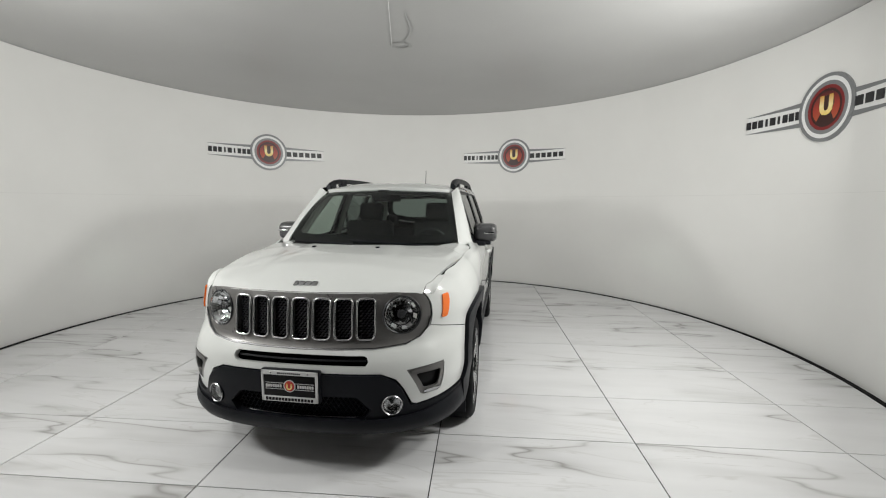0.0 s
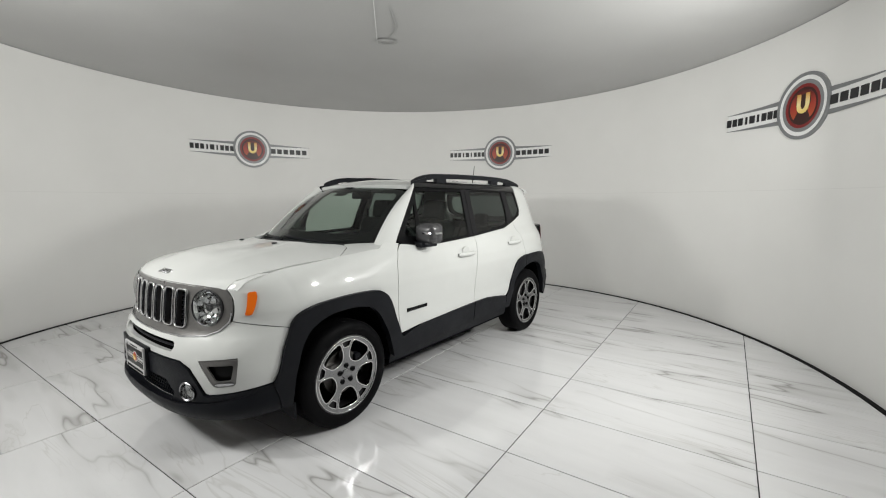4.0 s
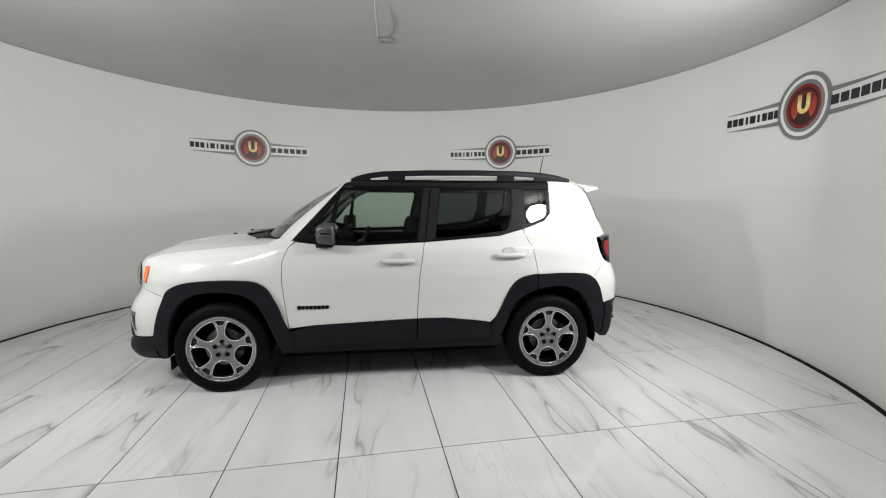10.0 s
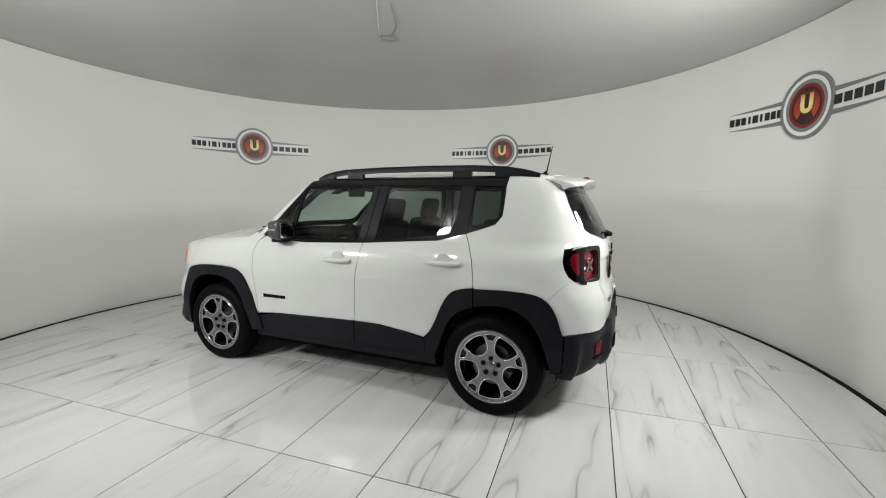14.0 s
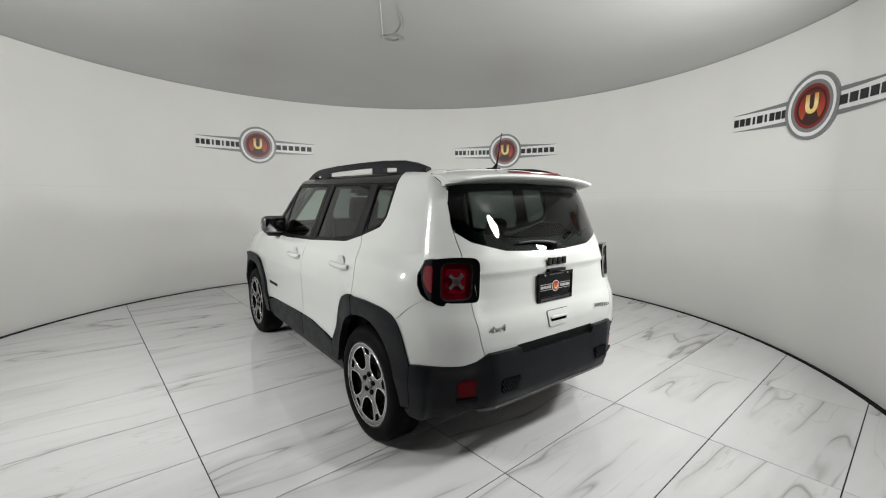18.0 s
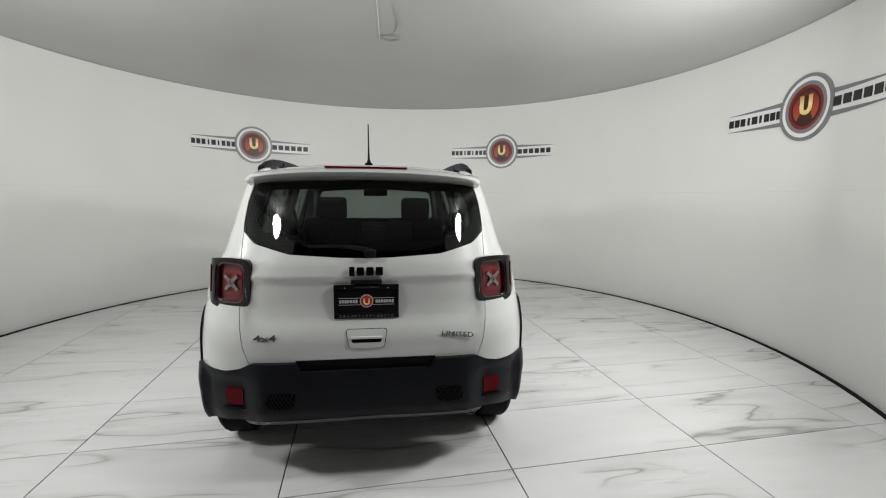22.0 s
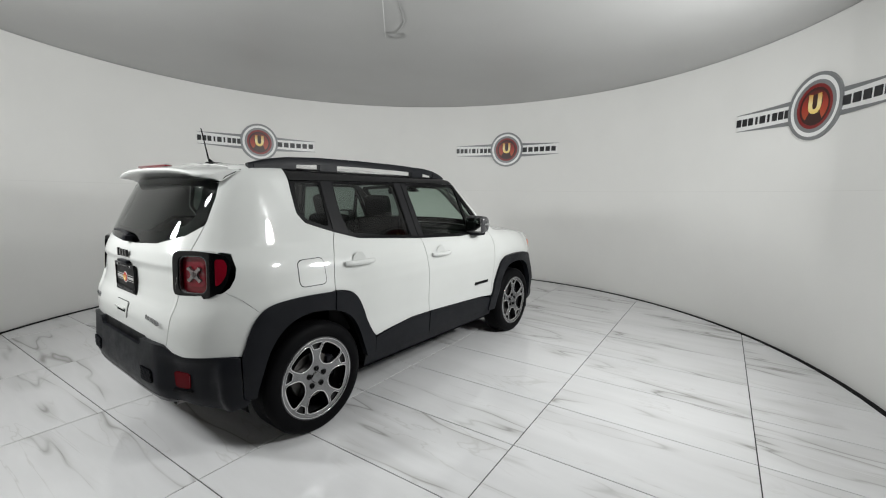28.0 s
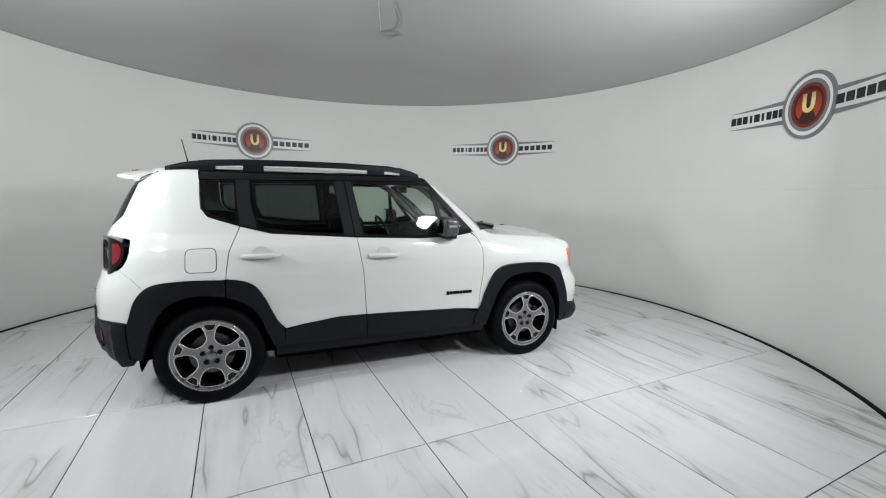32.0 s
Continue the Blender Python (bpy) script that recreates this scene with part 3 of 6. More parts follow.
QUARTER = [(-1.1675, 0.884)] + ARCH_R_BACK + [P(-1.78, 0.628), YR(0.76, 0.628), YR(0.68, 0.630), YR(0.61, 0.645), YR(0.5595, 0.666), YR(0.5893, 0.75), YR(0.6093, 0.90), YR(0.6103, 0.945), YR(0.70, 0.947), P(-1.80, 0.957), P(-1.765, 0.985), P(-1.738, 1.03), P(-1.724, 1.08), P(-1.724, 1.155), P(-1.76, 1.164), YR(0.70, 1.162), YR(0.6183, 1.160), YR(0.6190, 1.24), YR(0.6205, 1.33), YR(0.6105, 1.45), YR(0.5845, 1.545), YR(0.57, 1.60), P(-1.60, 1.632), P(-1.45, 1.637), P(-1.325, 1.637), P(-1.32, 1.55), P(-1.315, 1.36), P(-1.27, 1.30), (-1.09, 1.24), (-1.0735, 1.232), (-1.1435, 1.07), (-1.1665, 0.92)]
quarter_l, quarter_r = both("rear_quarter_panel", sheet(QUARTER, skin, WHITE, du=0.03, dv=0.03, name="rear_quarter_panel"), car)

strip = [P(-1.80, 0.972), P(-1.72, 0.912), P(-1.655, 0.846)]
both("bumper_seam", sheet([(a - 0.0025, b + 0.0015) for a, b in strip] + [(a + 0.0025, b - 0.0015) for a, b in strip[::-1]], skin, DARK, 0.001, 0.0012, name="bumper_seam"), car)

# black cladding
both("front_arch_cladding", sheet(ARCH_F + [(0.765, 0.47), (0.74, 0.35), (0.86, 0.34)] + ARCH_F_IN[::-1] + [P(1.72, 0.28)], skin, CLAD, 0.05, 0.024, name="front_arch_cladding"), car)
both("rear_arch_cladding", sheet([(-1.174, 0.762), (-1.174, 0.880)] + ARCH_R_BACK + [P(-1.75, 0.5), P(-1.74, 0.38)] + IN_BACK[::-1], skin, CLAD, 0.05, 0.012, name="rear_arch_cladding"), car)
both("door_arch_cladding", sheet(ARCH_R_DOOR + [(-1.166, 0.880), (-1.166, 0.760)] + IN_DOOR[::-1] + [(-0.80, 0.36)], skin, CLAD, 0.05, 0.012, name="door_arch_cladding"), car)
both("front_door_cladding", sheet([(0.762, 0.468), (0.59, 0.508), (0.06, 0.528), (-0.194, 0.536), (-0.19, 0.362), (0.06, 0.352), (0.738, 0.346)], skin, CLAD, 0.03, 0.012, name="front_door_cladding"), car)
both("rear_door_cladding", sheet([(-0.203, 0.536), (-0.42, 0.536), (-0.66, 0.507), (-0.795, 0.478), (-0.797, 0.362), (-0.2, 0.362)], skin, CLAD, 0.03, 0.012, name="rear_door_cladding"), car)
both("sill", sheet([(0.86, 0.338), (0.5, 0.345), (-0.86, 0.355), (-0.86, 0.268), (0.86, 0.268)], skin, CLAD, 0.06, -0.022, name="sill"), car)

# roof band, window frames and glass
both("roof_band", sheet([(0.385, 1.582), (-0.3, 1.576), P(-1.31, 1.560), P(-1.318, 1.637), (-0.3, 1.637), (0.2, 1.630), (0.34, 1.612)], skin, GLOSS_BLACK, 0.01, name="roof_band"), car)
TRI = soft([(0.640, 1.215), (0.495, 1.19), (0.44, 1.455)], 0.02)
PANE_F = soft([(0.452, 1.150), (0.2, 1.148), (-0.195, 1.160), (-0.262, 1.548), (0.0, 1.552), (0.375, 1.553), (0.405, 1.48)], 0.025)
PANE_R = soft([(-0.352, 1.172), (-0.6, 1.185), (-0.94, 1.225), (-0.985, 1.35), (-0.99, 1.548), (-0.7, 1.552), (-0.405, 1.552)], 0.022)
PANE_Q = soft([(-1.098, 1.268), P(-1.245, 1.318), P(-1.288, 1.36), P(-1.285, 1.545), (-1.10, 1.548)], 0.03)
DLO = [(0.735, 1.166), (0.70, 1.152), (0.55, 1.132), (0.27, 1.122), (-0.27, 1.142), (-0.87, 1.184), (-1.073, 1.238), P(-1.262, 1.303), P(-1.308, 1.36), P(-1.312, 1.555), (-0.3, 1.572), (0.385, 1.577)]
both("window_frame", sheet(DLO, skin, FRAME_BLACK, 0.016, -0.002, holes=(TRI, PANE_F, PANE_R, PANE_Q), name="window_frame"), car, "satin black window surround")
both("window_seal", sheet([(0.70, 1.150), (0.55, 1.130), (0.27, 1.119), (-0.27, 1.139), (-0.87, 1.181), (-1.073, 1.235), P(-1.262, 1.300), P(-1.262, 1.309), (-1.073, 1.246), (-0.87, 1.192), (-0.27, 1.150), (0.27, 1.130), (0.55, 1.141), (0.70, 1.161)], skin, FRAME_BLACK, 0.012, 0.005, name="window_seal"), car)
both("quarter_pillar", sheet([(-0.955, 1.205), (-1.073, 1.242), (-1.086, 1.40), (-1.09, 1.56), (-1.0, 1.562), (-0.998, 1.40)], skin, PILLAR_GREY, 0.008, 0.003, name="quarter_pillar"), car)
both("centre_pillar", sheet([(-0.205, 1.146), (-0.262, 1.148), (-0.318, 1.568), (-0.268, 1.568)], skin, PILLAR_GREY, 0.006, 0.002, name="centre_pillar"), car)
both("centre_pillar", sheet([(-0.272, 1.148), (-0.345, 1.156), (-0.4, 1.566), (-0.328, 1.567)], skin, PILLAR_GREY, 0.006, 0.002, name="centre_pillar"), car)
for nm, pane, mat, lab in (("front_quarter_glass", TRI, GLASS_CLEAR, "clear triangular glass"), ("front_window", PANE_F, GLASS_CLEAR, "clear green-tinted glass"), ("rear_window", PANE_R, GLASS_DARK, "dark privacy glass"), ("rear_quarter_glass", PANE_Q, GLASS_DARK, "dark privacy glass")):
    both(nm, sheet(pane, skin, mat, 0.004, -0.006, name=nm, ease_by=0.03, gloss=pane_skin if pane is not PANE_Q else None), car, lab)

# hood, roof, windscreen


HOOD = eased([(1.30, 0.0), (1.29, 0.14), (1.255, 0.28), (1.17, 0.44), (1.10, 0.53), (1.07, 0.60), (1.09, 0.66), (1.15, 0.705), (1.25, hood_side(1.25))], 2) + [(x, hood_side(x)) for x in (*np.arange(1.28, 1.86, 0.035), 1.868)] + [(hood_lip(y) - 0.001, y) for y in (0.634, 0.60, 0.52, 0.42, 0.3, 0.2, 0.1, 0.0)]
both("fender_corner", sheet(eased([(1.245, hood_side(1.245)), (1.146, 0.710), (1.085, 0.663), (1.064, 0.60), (1.05, 0.585)], 2) + [(1.0, 0.60), (0.93, 0.645), (0.87, 0.68), (0.80, 0.69), (0.72, 0.71), (0.74, 0.75), (0.93, hood_side(0.93) + 0.002), (1.0, hood_side(1.0) + 0.002), (1.1, hood_side(1.1) + 0.002), (1.2, hood_side(1.2) + 0.001)], hood_skin, WHITE, 0.02, -0.001, name="fender_corner"), car)
xs = (1.75, 1.78, 1.81, 1.84, 1.86, 1.872)
both("fender_lip", sheet([(1.715, hood_edge(1.715)[1] - 0.001)] + [(x, hood_side(x) + 0.004) for x in xs] + [(hood_lip(y) - 0.001, y) for y in (0.640, 0.652, 0.664, 0.676, 0.690)] + [(x, hood_edge(x)[1] + 0.005) for x in xs[::-1]], hood_skin, WHITE, 0.02, 0.0, 0.02, 0.02, name="fender_lip", ease_by=0.02), car)
hood = add("hood", sheet(HOOD, hood_skin, WHITE, 0.02, 0.0, join=True, name="hood"), car, "white hood with two washer nozzles")
ROOF = [(0.480, 0.0), (0.455, 0.3), (0.375, 0.57), (0.30, 0.595), (0.22, 0.60), (-1.35, 0.60), (-1.58, 0.585), (-1.62, 0.0)]
add("roof", sheet(ROOF, roof_skin, WHITE, 0.03, 0.004, join=True, name="roof"), car, "white roof panel")
both("roof_seam", sheet([(0.30, 0.60), (-1.33, 0.604), (-1.33, 0.63), (0.28, 0.625)], roof_skin, GLOSS_BLACK, 0.02, 0.0, name="roof_seam"), car)
WS = [(0.0, 0.02), (0.6, 0.02), (0.93, 0.03), (0.985, 0.10), (0.985, 0.9), (0.93, 0.975), (0.6, 0.985), (0.0, 0.985)]
WS_IN = [(0.0, 0.13), (0.6, 0.13), (0.86, 0.15), (0.915, 0.22), (0.915, 0.82), (0.87, 0.90), (0.14, 0.915), (0.12, 0.80), (0.0, 0.79)]
add("windscreen", sheet(WS, wind_skin, GLASS_WIND, 0.005, 0.0, 0.1, 0.08, join=True, name="windscreen"), car, "clear windscreen with a black edge")
frit = WS[1:-1] + [(0.0, 0.985), (0.0, 0.79)] + WS_IN[::-1][1:-1] + [(0.0, 0.13), (0.0, 0.02)]
add("windscreen_edge", sheet(frit, wind_skin, FRAME_BLACK, 0.003, -0.008, 0.1, 0.08, join=True, name="windscreen_edge"), car)


def pillar_skin(t, v):
    a = wind_skin(0.99, v)
    z = 1.172 + (1.612 - 1.172) * v
    b = skin(0.748 + (0.352 - 0.748) * v, z)
    q = a.lerp(b, t)
    k = 4 * t * (1 - t)
    return q + Vector((0.35, 0.75, 0.55)) * 0.022 * k


both("windscreen_pillar", sheet([(0, -0.05), (1, -0.03), (1, 1.0), (0, 1.015)], pillar_skin, WHITE, 0.012, 0.0, 0.2, 0.05, name="windscreen_pillar"), car, "white windscreen pillar")


def cowl(x, y):
    return Vector((x, y, 1.146 + 0.016 * ease(1.3, 1.08, x) - 0.055 * (abs(y) / 0.7) ** 2.5))


add("cowl", sheet([(1.34, 0), (1.33, 0.14), (1.30, 0.28), (1.22, 0.44), (1.15, 0.54), (1.11, 0.62), (1.0, 0.66), (0.90, 0.70), (0.84, 0.70), (0.92, 0.56), (1.02, 0.35), (1.06, 0)], cowl, CLAD, 0.03, 0.0, join=True, name="cowl"), car, "black plastic cowl")
for y0, y1 in ((0.55, -0.08), (-0.05, -0.60)):
    solid("windscreen_wiper", CLAD, car, lambda bm: tube(bm, [Vector((1.150 - 0.04 * s - 0.22 * (y / 0.72) ** 2, y, 1.168 - 0.035 * (abs(y) / 0.7) ** 2.5 + 0.022 * s)) for s, y in ((k / 8, y0 + (y1 - y0) * k / 8) for k in range(9))], 0.008, 6))
for y in (0.21, -0.25):
    solid("washer_nozzle", CLAD, hood, lambda bm: box(bm, (1.37, y, hood_z(1.37, y) + 0.003), (0.03, 0.022, 0.012), 0.004))

# front end
BUMPER_F = [YF(0, 0.706), YF(0.40, 0.708), YF(0.46, 0.714), YF(0.56, 0.724), YF(0.63, 0.758), YF(0.672, 0.808), P(1.662, 0.7445), P(1.688, 0.67), P(1.735, 0.50), P(1.765, 0.455), YF(0.72, 0.425), YF(0.62, 0.412), YF(0.598, 0.42), YF(0.565, 0.50), YF(0.525, 0.56), YF(0.45, 0.592), YF(0.0, 0.596), YF(0, 0.630), YF(0.355, 0.628), YF(0.372, 0.636), YF(0.380, 0.654), YF(0.372, 0.674), YF(0.355, 0.682), YF(0, 0.686)]
POD = [YF(0.575, 0.605), YF(0.66, 0.616), YF(0.752, 0.624), YF(0.756, 0.59), YF(0.738, 0.478), YF(0.725, 0.462), YF(0.655, 0.456), YF(0.64, 0.465)]
add("front_bumper", sheet(BUMPER_F, skin, WHITE, 0.03, 0.0, holes=(POD,), join=True, name="front_bumper"), car, "white front bumper")
FOGC = [YF(0.50 + 0.056 * math.cos(k * math.tau / 24), 0.425 + 0.056 * math.sin(k * math.tau / 24)) for k in range(24)]
LOWER_F = [YF(0, 0.588), YF(0.45, 0.585), YF(0.515, 0.553), YF(0.557, 0.497), YF(0.59, 0.41), YF(0.62, 0.404), YF(0.72, 0.417), P(1.768, 0.447), P(1.73, 0.33), P(1.72, 0.285), YF(0.72, 0.280), YF(0.45, 0.284), YF(0, 0.282), YF(0, 0.335), YF(0.30, 0.338), YF(0.36, 0.352), YF(0.395, 0.40), YF(0.33, 0.468), YF(0.30, 0.472), YF(0.0, 0.474)]
lower = add("front_lower_bumper", sheet(LOWER_F, skin, CLAD, 0.04, 0.012, holes=(FOGC,), join=True, name="front_lower_bumper"), car, "black plastic lower bumper")


def chin_skin(u, z):
    q = skin(u, z)
    k = 0.020 * math.exp(-((z - 0.322) / 0.05) ** 2)
    return q + Vector((k, k * 0.45 * q.y / 0.8, 0))


CHIN = [YF(0, 0.348), YF(0.45, 0.350), YF(0.62, 0.366), YF(0.74, 0.395), P(1.80, 0.425), P(1.772, 0.43), P(1.735, 0.33), P(1.72, 0.285), YF(0.72, 0.274), YF(0.45, 0.276), YF(0, 0.274)]
add("chin_lip", sheet(CHIN, chin_skin, CLAD, 0.04, 0.014, 0.04, 0.02, join=True, flip=True, name="chin_lip"), lower)
add("lower_intake_mesh", sheet([YF(0, 0.325), YF(0.37, 0.335), YF(0.41, 0.40), YF(0.34, 0.485), YF(0, 0.485)], skin, DARK, 0.01, -0.045, join=True, name="lower_intake_mesh"), car)


def intake_bars(bm):
    for row in range(6):
        for k in range(-13, 14):
            y = 0.027 * k + (0.0135 if row % 2 else 0)
            z = 0.355 + 0.021 * row
            if abs(y) < 0.37 - 0.1 * abs(z - 0.40):
                q = skin(YF(abs(y), z)[0], z)
                x = q.x - 0.028
                for s in (1, -1):
                    box(bm, (x, y + s * 0.0066, z), (0.014, 0.0035, 0.02), 0, Matrix.Rotation(radians(38 * s), 3, "X"))


solid("lower_intake_mesh", CLAD, car, intake_bars, smooth=False)
add("upper_intake", sheet([YF(0, 0.618), YF(0.39, 0.618), YF(0.39, 0.70), YF(0, 0.70)], skin, DARK, 0.02, -0.05, join=True, name="upper_intake"), car)
solid("upper_intake_bar", CLAD, car, lambda bm: tube(bm, [(skin(YF(abs(y), 0.65)[0], 0.65).x - 0.03, y, 0.65) for y in np.linspace(-0.36, 0.36, 15)], 0.006, 6))

SLOT_W, PITCH = 0.0485, 0.1175


def slot(k, grow=0.0):
    w, z0, z1 = SLOT_W + grow, 0.754 - grow, 0.974 + grow
    pts = []
    r = 0.024
    for (cx, cz), a0 in zip(((-w + r, z0 + r), (w - r, z0 + r), (w - r, z1 - r), (-w + r, z1 - r)), (180, 270, 0, 90)):
        pts += [(cx + r * math.cos(radians(a0 + t)), cz + r * math.sin(radians(a0 + t))) for t in (0, 30, 60, 90)]
    return [(k * PITCH + y, z) for y, z in pts]


def face_skin(y, z):
    q = skin(YF(abs(y), z)[0], z)
    return Vector((q.x, y, q.z))


def circle_yz(y, z, r, n=32):
    return [(y + r * math.cos(k * math.tau / n), z + r * math.sin(k * math.tau / n)) for k in range(n)]


FACE_Y = [(0.3, 1.004), (0.5, 1.002), (0.60, 0.994), (0.645, 0.980), (0.666, 0.945), (0.676, 0.90), (0.676, 0.85), (0.664, 0.808), (0.625, 0.762), (0.56, 0.732), (0.46, 0.722), (0.40, 0.716), (0.2, 0.714)]
FACE_Y = FACE_Y + [(-a, b) for a, b in FACE_Y[::-1]]
LAMP_Y, LAMP_Z, LAMP_R = 0.535, 0.880, 0.100
grille = add("grille_panel", sheet(FACE_Y, face_skin, GRILLE_GREY, 0.03, -0.004, 0.05, 0.045, holes=[slot(k) for k in range(-3, 4)] + [circle_yz(s * LAMP_Y, LAMP_Z, LAMP_R) for s in (1, -1)], name="grille_panel"), car, "granite grey grille panel with seven slots")
for k in range(-3, 4):

    def ringed(bm):
        path = [face_skin(y, z) + Vector((0.002, 0, 0)) for y, z in thicken(slot(k, -0.002), 0.03)]
        rows = []
        for i, q in enumerate(path):
            d = (path[(i + 1) % len(path)] - path[i - 1]).normalized()
            w = Vector((1, 0, 0)) - d * d.x
            w.normalize()
            v = d.cross(w)
            rows.append([bm.verts.new(q + v * 0.006 * math.cos(math.tau * j / 8) + w * 0.009 * math.sin(math.tau * j / 8)) for j in range(8)])
        for i in range(len(rows)):
            a, b = rows[i - 1], rows[i]
            for j in range(8):
                bm.faces.new((a[j], a[(j + 1) % 8], b[(j + 1) % 8], b[j]))
    solid("slot_ring", SLOT_CHROME, grille, ringed, "chrome slot surround", angle=70)
    add("slot_mesh", sheet(slot(k, 0.012), face_skin, DARK, 0.005, -0.04, 0.1, 0.1, name="slot_mesh"), grille)

    def comb(bm):
        for row in range(16):
            for c in range(4):
                y = k * PITCH + (c - 1.5) * 0.021 + (0.005 if row % 2 else -0.005)
                z = 0.764 + row * 0.0135
                q = face_skin(y, z)
                box(bm, (q.x - 0.033, y, z), (0.012, 0.014, 0.0075), 0, Matrix.Rotation(radians(25), 3, "X"))
    solid("slot_mesh", SLOT_BLACK, grille, comb, smooth=False)
rim_path = [(0.676, 0.86), (0.664, 0.806), (0.625, 0.760), (0.56, 0.730), (0.46, 0.720), (0.40, 0.714), (0.2, 0.712), (0, 0.712)]
rim_path = rim_path + [(-a, b) for a, b in rim_path[-2::-1]]
solid("grille_rim", SATIN_CHROME, grille, lambda bm: tube(bm, [face_skin(y, z) + Vector((0.004, 0, 0)) for y, z in rim_path], 0.005, 6))

for s in (1, -1):
    fq = face_skin(s * LAMP_Y, LAMP_Z)
    fn = (face_skin(s * LAMP_Y + 0.05, LAMP_Z) - face_skin(s * LAMP_Y - 0.05, LAMP_Z)).cross(face_skin(s * LAMP_Y, LAMP_Z + 0.05) - face_skin(s * LAMP_Y, LAMP_Z - 0.05)).normalized()
    aim = fn.to_track_quat("X", "Z").to_matrix().to_4x4()
    seat_at = Matrix.Translation(fq - fn * 0.006) @ aim
    fq = Vector((0.002, 0, 0))
    lamp = solid("headlamp", LAMP_BOWL, car, lambda bm: lathe(bm, [(0.099, 0.0), (0.096, -0.004), (0.090, -0.030), (0.072, -0.048), (0.045, -0.062), (0.002, -0.07)], (fq.x - 0.002, fq.y, fq.z), "X", 40), "round headlamp with a chrome bowl")
    solid("lamp_ring", SATIN_BLACK, lamp, lambda bm: lathe(bm, [(0.106, -0.035), (0.106, 0.002), (0.102, 0.006), (0.098, 0.003), (0.096, -0.02)], (fq.x - 0.002, fq.y, fq.z), "X", 40))
    solid("lamp_lens", LENS_CLEAR, lamp, lambda bm: lathe(bm, [(0.097, 0.002), (0.085, 0.018), (0.06, 0.028), (0.03, 0.033), (0.001, 0.034)], (fq.x - 0.004, fq.y, fq.z), "X", 40))
    solid("lamp_bulb", SATIN_CHROME, lamp, lambda bm: lathe(bm, [(0.001, 0.0), (0.012, -0.003), (0.016, -0.012), (0.013, -0.055)], (fq.x - 0.018, fq.y + 0.012 * s, fq.z + 0.005), "X", 24))

    for count, r, deep, high in ((16, 0.078, -0.036, 0.024), (11, 0.052, -0.050, 0.022)):
        for k in range(count):
            a, w = 360 * (k + 0.5 * s) / count, math.tau * r / count * 0.94
            turn = Matrix.Rotation(radians(a - 90), 3, "X") @ Matrix.Rotation(radians(random.uniform(24, 52)), 3, "Y") @ Matrix.Rotation(radians(random.uniform(-14, 14)), 3, "Z")
            solid("lamp_facet", LAMP_BOWL, lamp, lambda bm: box(bm, (fq.x + deep, fq.y + r * math.cos(radians(a)), fq.z + r * math.sin(radians(a))), (0.004, w, high), 0.001, turn), smooth=False)
    solid("bulb_shield", SATIN_BLACK, lamp, lambda bm: lathe(bm, [(0.001, -0.008), (0.020, -0.010), (0.025, -0.016), (0.023, -0.022)], (fq.x - 0.004, fq.y, fq.z), "X", 24), "dark bulb shield")
    lamp.matrix_local = seat_at
    gq = face_skin(s * 0.50, 0.425)
    gn = (face_skin(s * 0.50 + 0.04, 0.425) - face_skin(s * 0.50 - 0.04, 0.425)).cross(Vector((0, 0, 1))).normalized()
    fog = solid("fog_lamp", SATIN_CHROME, car, lambda bm: lathe(bm, [(0.054, -0.02), (0.055, 0.006), (0.051, 0.010), (0.047, 0.006), (0.044, -0.022), (0.025, -0.034), (0.001, -0.036)], (0, 0, 0), "X", 32), "round fog lamp with a chrome ring")
    solid("lamp_lens", LENS_CLEAR, fog, lambda bm: lathe(bm, [(0.047, 0.003), (0.03, 0.009), (0.001, 0.011)], (0, 0, 0), "X", 24))
    solid("lamp_bulb", SATIN_CHROME, fog, lambda bm: lathe(bm, [(0.001, -0.012), (0.010, -0.015), (0.010, -0.034)], (0, 0, 0), "X", 16))
    fog.matrix_local = Matrix.Translation(gq + gn * 0.012) @ gn.to_track_quat("X", "Z").to_matrix().to_4x4()

pl, pr = both("light_pod", sheet(POD, skin, GRILLE_GREY, 0.012, -0.004, 0.03, 0.03, holes=(soft([YF(0.622, 0.578), YF(0.742, 0.585), YF(0.722, 0.492), YF(0.66, 0.488)], 0.012),), name="light_pod"), car, "grey daytime light surround")
for a, me in zip((pl, pr), (0, 1)):
    base = sheet([YF(0.60, 0.60), YF(0.76, 0.61), YF(0.74, 0.47), YF(0.645, 0.47)], skin, PLATE_BLACK, 0.01, -0.03, name="light_pod_recess")
    bar = sheet(rounded([YF(0.595, 0.604), YF(0.757, 0.618), YF(0.752, 0.592), YF(0.605, 0.583)], 1), skin, GRILLE_GREY, 0.006, 0.002, name="light_bar")
    chin = sheet(rounded([YF(0.655, 0.482), YF(0.732, 0.486), YF(0.728, 0.470), YF(0.655, 0.464)], 1), skin, SATIN_CHROME, 0.006, 0.003, name="light_bar")
    for q in (base, bar, chin):
        add(q.name.split(".")[0], q if me == 0 else mirrored(q), a)
both("side_marker", sheet(soft([P(1.846, 0.968), P(1.808, 0.974), P(1.808, 0.94), P(1.840, 0.844), P(1.868, 0.844)], 0.01), skin, AMBER, 0.02, 0.008, 0.02, 0.02, name="side_marker"), car, "amber side marker lens")


